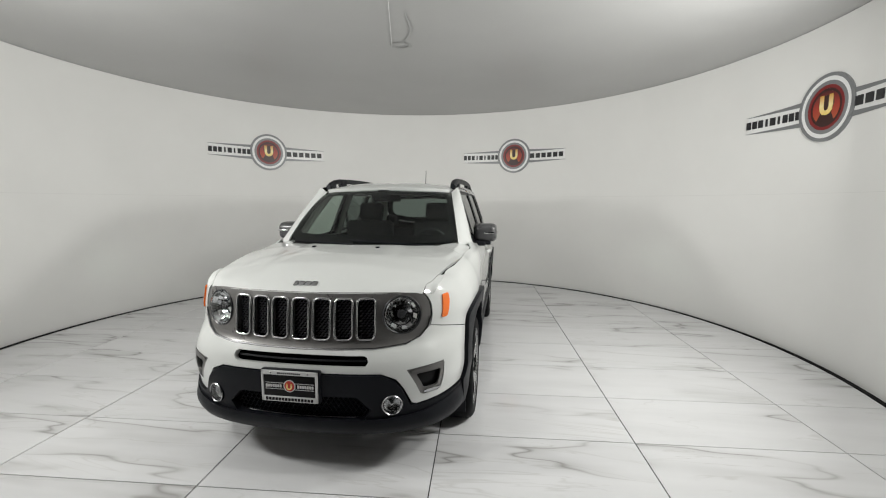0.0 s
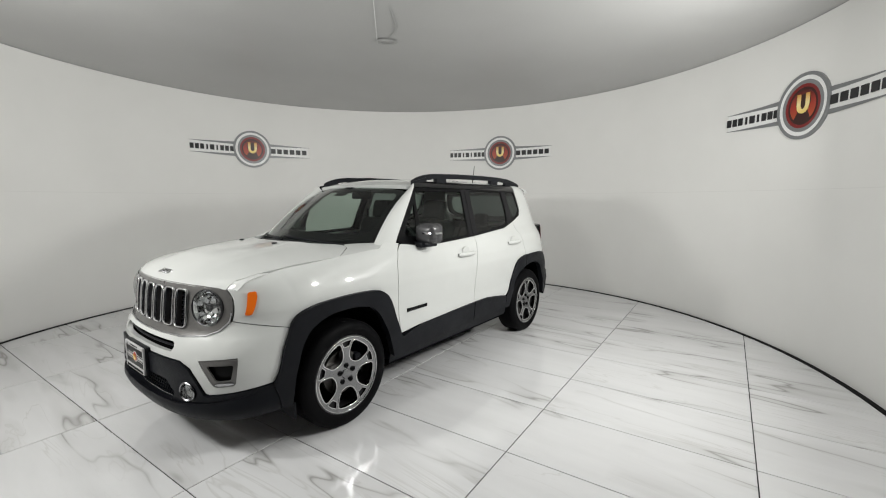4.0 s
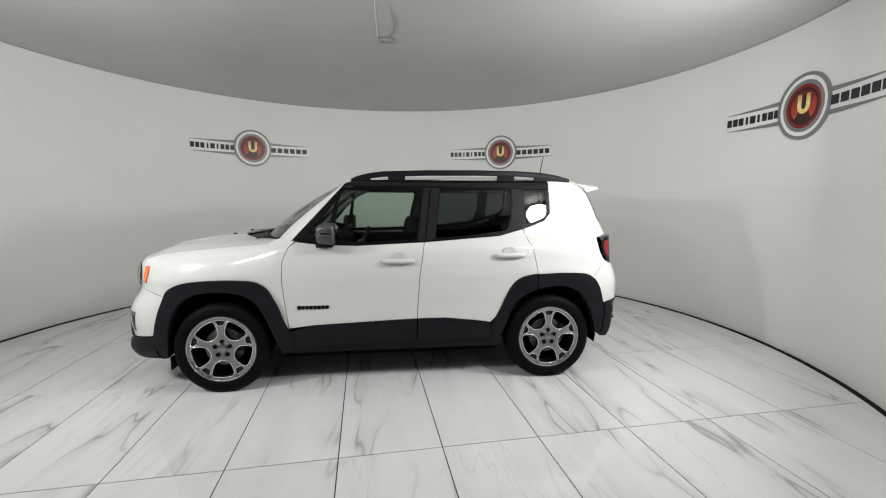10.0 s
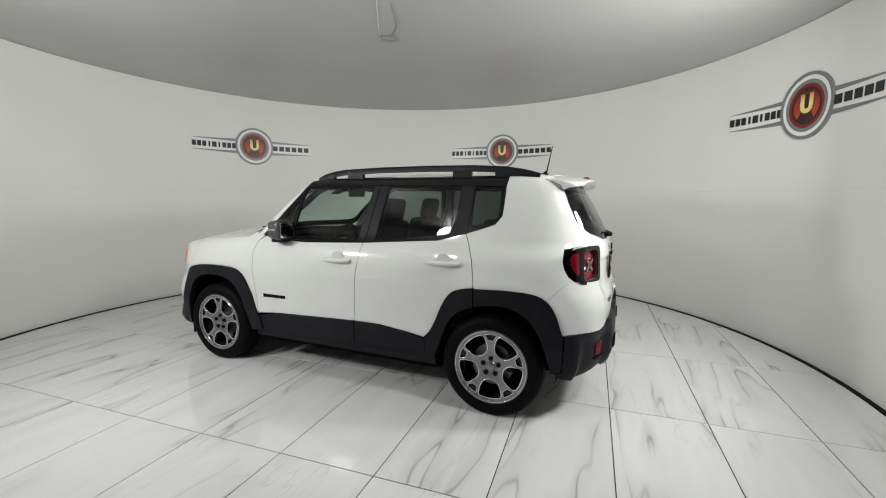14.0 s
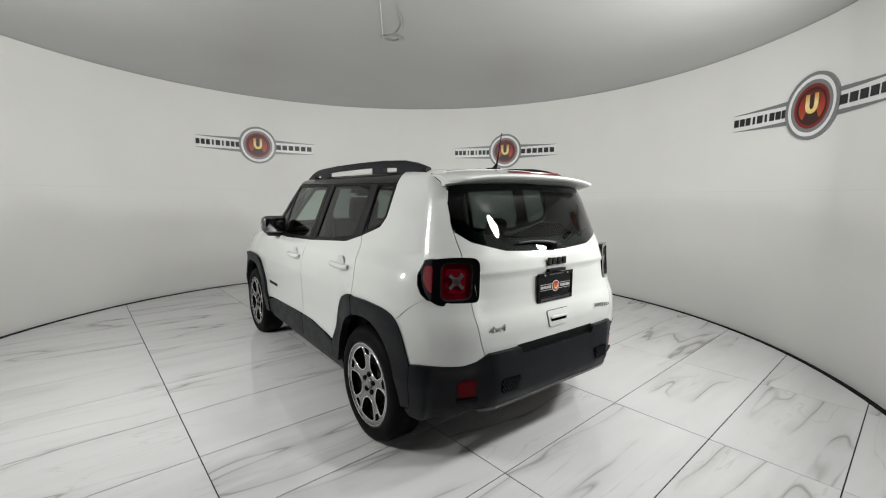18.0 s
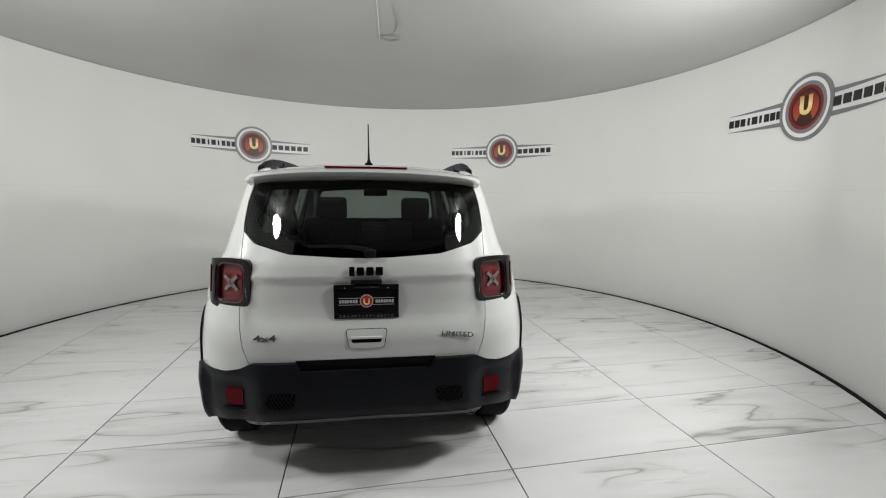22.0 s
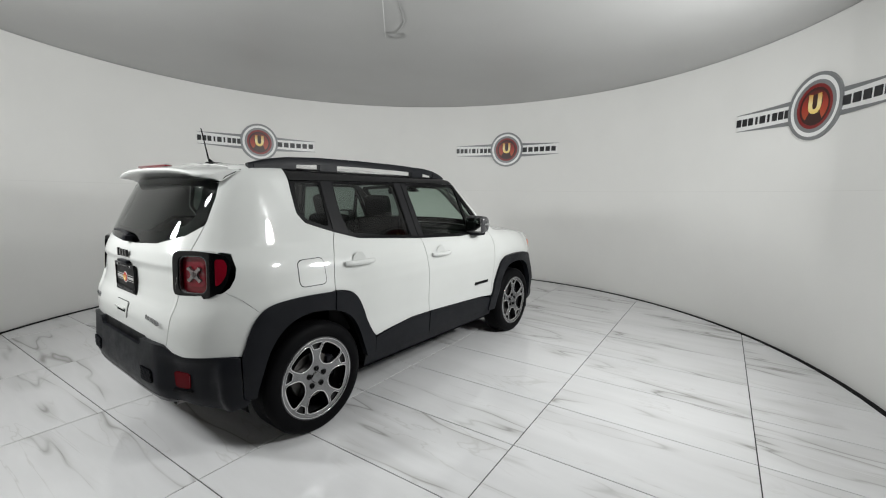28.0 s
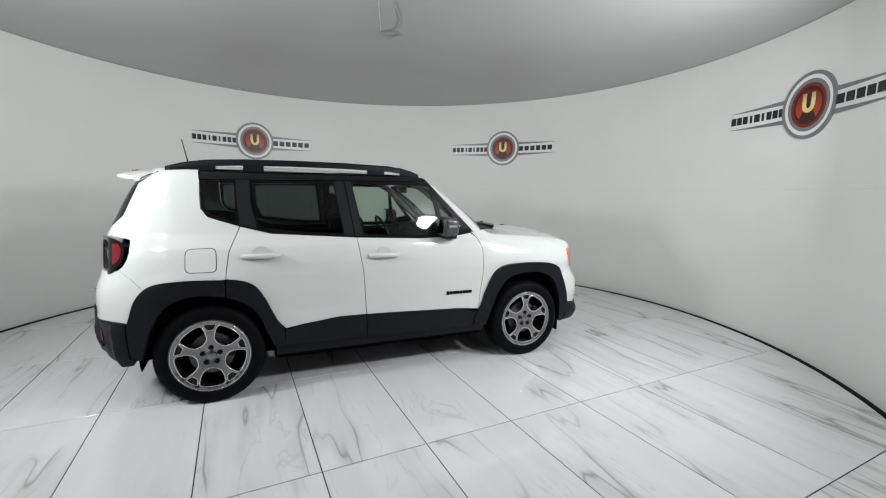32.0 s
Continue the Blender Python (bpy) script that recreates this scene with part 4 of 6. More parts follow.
def badge_bars(bm, place, across, up, out, widths, height, depth, gap=0.2):
    """A row of plain bars where a word stands."""
    x = 0.0
    total = sum(widths) + gap * height * (len(widths) - 1)
    for w, h in zip(widths, [height * (1.0 if i in (0,) else 0.86) for i in range(len(widths))]):
        c = Vector(place) + Vector(across) * (x + w / 2 - total / 2)
        m = Matrix((Vector(across), Vector(up), Vector(out))).transposed()
        box(bm, c, (w, h, depth), min(w, h) * 0.18, m)
        x += w + gap * height


def badge(mat, parent, label, place, across, up, out, widths, height, depth, gap):
    """A word as plain raised bars, each a piece of its own."""
    total = sum(widths) + gap * height * (len(widths) - 1)
    x = 0.0
    for w in widths:
        c = Vector(place) + Vector(across) * (x + w / 2 - total / 2)
        m = Matrix((Vector(across), Vector(up), Vector(out))).transposed()
        solid("badge_bar", mat, parent, lambda bm: box(bm, c, (w, height * (1.0 if x == 0 else 0.88), depth), min(w, height) * 0.18, m), label)
        x += w + gap * height


badge(SATIN_CHROME, car, "raised chrome badge", (1.988, -0.01, hood_z(1.988, 0) + 0.003), (0, 1, 0), (-0.91, 0, 0.42), (0.42, 0, 0.91), (0.022, 0.032, 0.032, 0.034), 0.042, 0.006, 0.12)


def name_plate(parent, x, y0, z0, w, h, face):
    """Dealer plate: frame, dark field and plain bars."""
    def fr(bm):
        for zz, hh in ((z0 + h / 2 - 0.011, 0.022), (z0 - h / 2 + 0.014, 0.028)):
            box(bm, (x, y0, zz), (0.012, w, hh), 0.003)
        for yy in (y0 - w / 2 + 0.006, y0 + w / 2 - 0.006):
            box(bm, (x, yy, z0), (0.012, 0.012, h), 0.003)
    plate = tagged(new("dealer_plate"), "black dealer plate in a frame with plain lettering")
    plate.parent = parent
    solid("plate_frame", face, plate, fr)
    s = 1 if x > 0 else -1
    solid("plate_field", PLATE_BLACK, plate, lambda bm: box(bm, (x - s * 0.004, y0, z0), (0.008, w - 0.012, h - 0.01), 0.002))
    solid("plate_disc", BADGE_RED, plate, lambda bm: lathe(bm, [(0.028, 0.0), (0.027, s * 0.003), (0.001, s * 0.003)], (x, y0, z0 + 0.002), "X", 24))
    solid("plate_ring", PLATE_WHITE, plate, lambda bm: lathe(bm, [(0.033, 0.0), (0.033, s * 0.002), (0.028, s * 0.002)], (x, y0, z0 + 0.002), "X", 24))
    for k in (-1, 1):
        solid("plate_lettering", PLATE_WHITE, plate, lambda bm: badge_bars(bm, (x + s * 0.001, y0 + k * 0.088, z0), (0, 1, 0), (0, 0, 1), (s, 0, 0), (0.0105,) * 7, 0.018, 0.003, 0.14), smooth=False)
    arc = [(0.012 * math.cos(radians(a)), 0.012 * math.sin(radians(a)) - 0.002) for a in range(180, 361, 20)]
    solid("plate_horseshoe", SIGN_GOLD, plate, lambda bm: tube(bm, [(x + s * 0.004, y0 - 0.012, z0 + 0.016)] + [(x + s * 0.004, y0 + a, z0 + b) for a, b in arc] + [(x + s * 0.004, y0 + 0.012, z0 + 0.016)], 0.004, 6), "gold horseshoe shape")
    for k in (-1, 1):
        for up in (-1, 1):
            solid("plate_line", PLATE_WHITE, plate, lambda bm: box(bm, (x + s * 0.0008, y0 + k * 0.083, z0 + up * 0.0165), (0.002, 0.105, 0.0022), 0), smooth=False)
    ink = PLATE_BLACK if face is PLATE_WHITE else RIM_GREY
    solid("frame_lettering", ink, plate, lambda bm: badge_bars(bm, (x + s * 0.006, y0, z0 - h / 2 + 0.014), (0, 1, 0), (0, 0, 1), (s, 0, 0), (0.0135,) * 15, 0.018, 0.002, 0.24), smooth=False)
    solid("frame_lettering", ink, plate, lambda bm: badge_bars(bm, (x + s * 0.006, y0, z0 + h / 2 - 0.011), (0, 1, 0), (0, 0, 1), (s, 0, 0), (0.008,) * 12, 0.009, 0.002, 0.3), smooth=False)
    for yy in (y0 - w * 0.33, y0 + w * 0.33):
        solid("plate_screw", CHROME, plate, lambda bm: lathe(bm, [(0.007, 0), (0.006, s * 0.004), (0.001, s * 0.005)], (x + s * 0.004, yy, z0 + h / 2 - 0.012), "X", 12))
    return plate


solid("plate_holder", CLAD, car, lambda bm: box(bm, (2.163, -0.022, 0.527), (0.03, 0.325, 0.172), 0.008))
name_plate(car, 2.183, -0.022, 0.527, 0.31, 0.165, PLATE_WHITE)

# rear end
TAILGATE = [YR(0, 0.648), YR(0.50, 0.648), YR(0.555, 0.664), YR(0.585, 0.75), YR(0.605, 0.90), YR(0.606, 0.945), YR(0.57, 0.947), YR(0.57, 1.160), YR(0.614, 1.160), YR(0.615, 1.24), YR(0.617, 1.30), YR(0.60, 1.285), YR(0.55, 1.245), YR(0.37, 1.197), YR(0.12, 1.182), YR(0, 1.18)]
gate = add("tailgate", sheet(TAILGATE, rear_skin, WHITE, 0.02, 0.0, 0.05, 0.02, join=True, name="tailgate"), car, "white tailgate")
RGLASS = [YR(0, 1.184), YR(0.12, 1.186), YR(0.36, 1.200), YR(0.545, 1.248), YR(0.602, 1.295), YR(0.617, 1.34), YR(0.607, 1.45), YR(0.580, 1.53), YR(0.55, 1.548), YR(0, 1.568)]
add("rear_glass", sheet(RGLASS, skin, GLASS_DARK, 0.005, 0.0, join=True, name="rear_glass", ease_by=0.06, gloss=back_skin), gate, "dark privacy rear glass")
GEDGE = [YR(0, 1.184), YR(0.12, 1.186), YR(0.36, 1.200), YR(0.545, 1.248), YR(0.602, 1.295), YR(0.617, 1.34), YR(0.607, 1.45), YR(0.580, 1.53), YR(0.55, 1.548), YR(0, 1.568), YR(0, 1.535), YR(0.50, 1.515), YR(0.535, 1.45), YR(0.548, 1.35), YR(0.51, 1.30), YR(0.34, 1.265), YR(0, 1.255)]
add("rear_glass_edge", sheet(GEDGE, skin, FRAME_BLACK, 0.003, -0.009, join=True, name="rear_glass_edge"), gate)


def spoiler(bm):
    rows = []
    for y in np.linspace(-0.612, 0.612, 29):
        t = abs(y) / 0.612
        back = -1.845 + 0.035 * t * t + 0.06 * ease(0.93, 1.0, t)
        zt = roof_skin(-1.60, y).z
        sec = [(-1.575, zt + 0.003), (-1.66, zt - 0.004), (back + 0.03, 1.622 - 0.042 * t ** 3), (back + 0.004, 1.614 - 0.042 * t ** 3), (back, 1.603 - 0.04 * t ** 3), (back + 0.008, 1.592 - 0.04 * t ** 3), (back + 0.05, 1.583 - 0.035 * t ** 3), (-1.72, 1.566 - 0.02 * t * t), (-1.69, 1.558 - 0.02 * t * t)]
        rows.append([bm.verts.new((x, y, z)) for x, z in sec])
    for a, b in zip(rows, rows[1:]):
        for k in range(len(a) - 1):
            bm.faces.new((a[k], a[k + 1], b[k + 1], b[k]))
    bm.faces.new(rows[0])
    bm.faces.new(rows[-1])


solid("spoiler", WHITE, gate, spoiler, "white roof spoiler", angle=50)
seam_line = [(-1.690, 0.606, 1.535), (-1.665, 0.614, 1.566), (-1.62, 0.613, 1.588), (-1.575, 0.605, roof_skin(-1.6, 0.605).z + 0.004)] + [(-1.575, y, roof_skin(-1.6, y).z + 0.0045) for y in (0.5, 0.4, 0.25, 0.1)]
solid("spoiler_seam", DARK, gate, lambda bm: tube(bm, seam_line + [(x, -y, z) for x, y, z in seam_line[::-1]], 0.0025, 6))
solid("brake_light", RED_LENS, gate, lambda bm: box(bm, (-1.795, 0, 1.628), (0.04, 0.42, 0.012), 0.005), "long red brake light")


LAMP_PLAN = [(-1.945, 0.50), (-1.928, 0.545), (-1.913, 0.585), (-1.878, 0.665), (-1.846, 0.735), (-1.822, 0.762), (-1.79, 0.779), (-1.74, 0.790), (-1.66, 0.798)]
LAMP_S = [0.0]
for (xa, ya), (xb, yb) in zip(LAMP_PLAN, LAMP_PLAN[1:]):
    LAMP_S.append(LAMP_S[-1] + math.hypot(xb - xa, yb - ya))
lamp_x = table(list(zip(LAMP_S, [q[0] for q in LAMP_PLAN])), 0.008)
lamp_y = table(list(zip(LAMP_S, [q[1] for q in LAMP_PLAN])), 0.008)


def lamp_skin(a, z):
    return Vector((lamp_x(a) + 0.05 * (z - 1.05), lamp_y(a) - 0.06 * (z - 1.05), z))


LAMP_OUT = soft([(0.055, 1.172), (0.20, 1.178), (0.30, 1.170), (0.350, 1.148), (0.368, 1.10), (0.362, 1.05), (0.335, 0.985), (0.285, 0.938), (0.20, 0.928), (0.055, 0.932)], 0.05)
LENS_A = soft([(0.090, 1.150), (0.262, 1.154), (0.262, 0.954), (0.090, 0.956)], 0.045)
LENS_B = soft([(0.298, 1.136), (0.335, 1.134), (0.350, 1.10), (0.344, 1.05), (0.322, 1.01), (0.298, 0.995)], 0.012)
tl, tr = both("tail_lamp", sheet(LAMP_OUT, lamp_skin, GLOSS_BLACK, 0.07, 0.012, 0.025, 0.03, holes=(LENS_A,), flip=True, name="tail_lamp"), car, "square red tail lamp with a black surround and a pale cross")
for k, ob in enumerate((tl, tr)):
    s = 1 if k == 0 else -1
    lens = sheet(soft([(0.085, 1.155), (0.267, 1.159), (0.267, 0.949), (0.085, 0.951)], 0.024), lamp_skin, RED_LENS, 0.006, -0.016, 0.03, 0.03, flip=True, name="red_lens")
    add("red_lens", lens if k == 0 else mirrored(lens), ob, "deep red lens")
    glow = sheet(soft([(0.120, 1.118), (0.232, 1.120), (0.232, 0.988), (0.120, 0.990)], 0.03), lamp_skin, RED_BRIGHT, 0.004, -0.013, 0.03, 0.03, flip=True, name="inner_lens")
    add("inner_lens", glow if k == 0 else mirrored(glow), ob, "brighter red inner lens")
    side = sheet(LENS_B, lamp_skin, RED_BRIGHT, 0.006, 0.0155, 0.03, 0.03, flip=True, name="side_lens")
    add("side_lens", side if k == 0 else mirrored(side), ob, "small red side lens")
    ring = sheet(soft([(0.085, 1.155), (0.267, 1.159), (0.267, 0.949), (0.085, 0.951)], 0.05), lamp_skin, RIM_GREY, 0.018, 0.006, 0.03, 0.03, holes=(soft([(0.095, 1.145), (0.257, 1.149), (0.257, 0.959), (0.095, 0.961)], 0.045),), flip=True, name="lens_rim")
    add("lens_rim", ring if k == 0 else mirrored(ring), ob)
    c = lamp_skin(0.176, 1.052)
    d = lamp_skin(0.20, 1.052) - lamp_skin(0.152, 1.052)
    along = Vector((d.x, d.y * s, 0)).normalized()
    face_out = Vector((-abs(along.y), along.x * s, 0)).normalized()
    centre = Vector((c.x, c.y * s, c.z)) - face_out * 0.004

    def cross(bm):
        for a in (45, -45):
            for r in (1, -1):
                ax = (along * math.cos(radians(a)) + Vector((0, 0, 1)) * math.sin(radians(a))) * r
                upv = face_out.cross(ax)
                vs = []
                for t, wd in ((0.0, 0.020), (0.018, 0.013), (0.031, 0.009), (0.044, 0.0115), (0.051, 0.010)):
                    vs.append([bm.verts.new(centre + ax * t + upv * p * wd + face_out * h) for p, h in ((-1, -0.01), (-0.8, 0.004), (0.8, 0.004), (1, -0.01))])
                for p, q in zip(vs, vs[1:]):
                    for m in range(3):
                        bm.faces.new((p[m], p[m + 1], q[m + 1], q[m]))
                bm.faces.new(vs[-1])
    solid("lamp_cross", CROSS_CLEAR, ob, cross, "pale cross-shaped lens bars")

name_plate(car, -1.985, 0.0, 0.97, 0.315, 0.168, PLATE_BLACK)
solid("plate_light", CLAD, gate, lambda bm: box(bm, (-1.985, 0, 1.068), (0.03, 0.15, 0.018), 0.005))
badge(GLOSS_BLACK, gate, "raised black badge", (-1.990, 0.0, 1.120), (0, -1, 0), (0, 0, 1), (-1, 0, 0), (0.026, 0.036, 0.036, 0.036), 0.048, 0.012, 0.2)


def text_mesh(name, words, height, depth):
    cu = bpy.data.curves.new(name, "FONT")
    cu.body, cu.size, cu.extrude, cu.align_x, cu.align_y = words, height, depth, "CENTER", "CENTER"
    ob = new(name, cu)
    me = bpy.data.meshes.new_from_object(ob.evaluated_get(bpy.context.evaluated_depsgraph_get()))
    bpy.data.objects.remove(ob)
    me.name = name
    return me


fourby = text_mesh("drive_badge", "4x4", 0.058, 0.004)
fourby.materials.clear()
fourby.materials.append(SATIN_CHROME)
fall_off = math.atan2(rear_skin(*YR(0.53, 0.8)).x - rear_skin(*YR(0.38, 0.8)).x, 0.15)
fb = add("drive_badge", fourby, gate, "chrome lettering 4x4")
fb.matrix_local = Matrix.Translation((rear_skin(YR(0.481, 0.802)[0], 0.802).x - 0.003, 0.481, 0.802)) @ Matrix.Rotation(-fall_off, 4, "Z") @ Matrix(((0, 0, -1, 0), (-1.25, 0, 0, 0), (0, 0.8, 0, 0), (0, 0, 0, 1)))
trim_word = text_mesh("trim_badge", "LIMITED", 0.040, 0.003)
trim_word.materials.clear()
trim_word.materials.append(SATIN_CHROME)
tb = add("trim_badge", trim_word, gate, "chrome lettering LIMITED")
tb.matrix_local = Matrix.Translation((rear_skin(YR(0.452, 0.797)[0], 0.797).x - 0.009, -0.452, 0.797)) @ Matrix.Rotation(fall_off, 4, "Z") @ Matrix(((0, 0, -1, 0), (-1.15, -0.15, 0, 0), (0, 0.8, 0, 0), (0, 0, 0, 1)))
hx = rear_skin(YR(0, 0.79)[0], 0.79).x


def gate_yz(y, z):
    q = rear_skin(*YR(abs(y), z))
    return Vector((q.x, y, z))


GRIP = [(-0.086, 0.742), (0.086, 0.742), (0.102, 0.838), (-0.102, 0.838)]
gate_handle = add("tailgate_handle", sheet(soft([(y * 0.965, 0.79 + (z - 0.79) * 0.94) for y, z in GRIP], 0.018), gate_yz, WHITE, 0.007, 0.006, 0.02, 0.02, holes=(soft([(-0.070, 0.772), (0.070, 0.772), (0.074, 0.794), (-0.074, 0.794)], 0.006),), flip=True, name="tailgate_handle"), gate, "white tailgate handle with a dark grip slot")
add("handle_joint", sheet(soft(GRIP, 0.020), gate_yz, DARK, 0.001, 0.0012, 0.03, 0.03, flip=True, name="handle_joint"), gate_handle)
solid("grip_lip", WHITE, gate_handle, lambda bm: box(bm, (hx - 0.010, 0, 0.799), (0.014, 0.150, 0.012), 0.004))


def bump_skin(u, z):
    """Rear bumper: a proud middle, set-back corners and a lip along the top."""
    q = skin(u, z)
    y = abs(q.y)
    back = 1 if q.x < -1.7 else ease(-1.6, -1.7, q.x)
    k = 0.026 - 0.052 * ease(0.50, 0.62, y) * (1 - ease(0.78, 0.84, y)) * (1 - ease(0.56, 0.64, z)) - 0.022 * ease(0.50, 0.62, y) * (1 - ease(0.80, 0.86, y)) * ease(0.56, 0.64, z)
    k -= 0.016 * ease(0.45, 0.39, z) * (1 - ease(0.5, 0.6, y))
    return q + Vector((-k * back, 0.010 * ease(0.7, 0.84, y), 0))


BUMPER_R = [YR(0, 0.64), YR(0.315, 0.64), YR(0.335, 0.682), YR(0.55, 0.682), YR(0.61, 0.650), YR(0.68, 0.635), YR(0.76, 0.634), P(-1.785, 0.632), P(-1.738, 0.618), P(-1.736, 0.5), P(-1.725, 0.38), P(-1.69, 0.365), P(-1.71, 0.335), P(-1.80, 0.325), YR(0.74, 0.350), YR(0.65, 0.372), YR(0.55, 0.384), YR(0, 0.392)]
bump_r = add("rear_bumper", sheet(BUMPER_R, bump_skin, CLAD, 0.05, 0.0, 0.03, 0.03, join=True, flip=True, name="rear_bumper"), car, "black plastic rear bumper")
add("bumper_step", sheet([YR(0, 0.632), YR(0.32, 0.632), YR(0.34, 0.69), YR(0, 0.69)], skin, FRAME_BLACK, 0.03, 0.004, join=True, name="bumper_step"), bump_r, "recessed black step")
both("rear_reflector", sheet(soft([YR(0.595, 0.546), YR(0.692, 0.542), YR(0.688, 0.458), YR(0.60, 0.458)], 0.016), bump_skin, RED_DEEP, 0.012, 0.005, 0.03, 0.03, flip=True, name="rear_reflector"), bump_r, "red reflector")
both("reflector_shelf", sheet(soft([YR(0.585, 0.448), YR(0.70, 0.448), YR(0.695, 0.436), YR(0.60, 0.434)], 0.004), bump_skin, FRAME_BLACK, 0.02, 0.016, 0.03, 0.03, flip=True, name="reflector_shelf"), bump_r)
both("bumper_vent", sheet(soft([YR(0.335, 0.535), YR(0.475, 0.538), YR(0.482, 0.462), YR(0.36, 0.458)], 0.02), bump_skin, DARK, 0.006, 0.003, flip=True, name="bumper_vent"), bump_r, "black mesh vent")


def vent_mesh(bm, s):
    for row in range(5):
        for k in range(7):
            y = 0.355 + k * 0.018 + (0.009 if row % 2 else 0)
            z = 0.47 + row * 0.0145
            q = skin(YR(y, z)[0], z)
            for t in (35, -35):
                box(bm, (q.x - 0.033, s * q.y, z), (0.006, 0.0035, 0.017), 0, Matrix.Rotation(radians(t), 3, "X"))


for s in (1, -1):
    solid("vent_mesh", CLAD, bump_r, lambda bm: vent_mesh(bm, s), smooth=False)
add("rear_skid", sheet([YR(0, 0.400), YR(0.50, 0.392), YR(0.60, 0.380), YR(0.58, 0.366), YR(0.45, 0.374), YR(0, 0.380)], bump_skin, SATIN_BLACK, 0.02, 0.003, join=True, flip=True, name="rear_skid"), bump_r)


def pipe(bm):
    lathe(bm, [(0.024, 0.16), (0.032, 0.0), (0.033, -0.03), (0.028, -0.03), (0.024, 0.14)], (-1.93, -0.54, 0.365), "X", 20)


solid("exhaust_pipe", STEEL, car, pipe)
solid("rear_wiper", CLAD, gate, lambda bm: (tube(bm, [Vector((skin(YR(abs(y), z)[0], z).x - 0.02, y, z)) for y, z in ((-0.02, 1.215), (0.05, 1.232), (0.16, 1.240), (0.28, 1.236))], [0.016, 0.011, 0.008, 0.006], 8), box(bm, (-1.965, -0.02, 1.205), (0.05, 0.055, 0.035), 0.012)))


def antenna(bm):
    tube(bm, [(-1.44, 0, 1.66), (-1.465, 0, 1.685), (-1.475, 0, 1.70), (-1.49, 0, 1.78), (-1.512, 0, 1.893)], [0.016, 0.012, 0.006, 0.0042, 0.0034], 8)
    box(bm, (-1.44, 0, 1.668), (0.10, 0.045, 0.02), 0.008)


solid("antenna", FRAME_BLACK, car, antenna, "short black roof antenna")

# roof rails
for s in (1, -1):
    def rail(bm):
        pts = [(0.32, 1.630), (0.26, 1.655), (0.17, 1.678), (0.05, 1.692), (-0.3, 1.703), (-0.7, 1.706), (-1.05, 1.702), (-1.28, 1.690), (-1.42, 1.668), (-1.53, 1.638)]
        rows = []
        for x, z in pts:
            q = Vector((x, s * (0.602 - 0.012 * ease(-0.2, 0.3, x) - 0.01 * ease(0.9, 1.5, -x)), z))
            rows.append([bm.verts.new(q + Vector((0, a * s, b))) for a, b in ((-0.018, -0.032), (-0.018, 0.006), (-0.008, 0.012), (0.010, 0.010), (0.018, 0.0), (0.018, -0.036))])
        for a, b in zip(rows, rows[1:]):
            for k in range(6):
                bm.faces.new((a[k], a[(k + 1) % 6], b[(k + 1) % 6], b[k]))
        bm.faces.new(rows[0])
        bm.faces.new(rows[-1])
    rr = solid("roof_rail", CLAD, car, rail, "black roof rail", angle=60)
    for x0, x1, z1 in ((0.31, 0.16, 1.668), (0.02, -0.12, 1.688), (-0.90, -1.04, 1.694), (-1.22, -1.50, 1.66)):
        def foot(bm):
            zb = 1.615
            vs = []
            for x, zt in ((x0, 1.632 if x0 == 0.31 else z1), (x1, z1 if x1 > -1.4 else 1.642)):
                for y in (0.615, 0.577):
                    for z in (zb, zt):
                        vs.append(bm.verts.new((x, s * y, z)))
            for f in ((0, 1, 3, 2), (4, 6, 7, 5), (0, 4, 5, 1), (2, 3, 7, 6), (1, 5, 7, 3), (0, 2, 6, 4)):
                bm.faces.new([vs[i] for i in f])
        solid("rail_foot", CLAD, rr, foot, smooth=False)

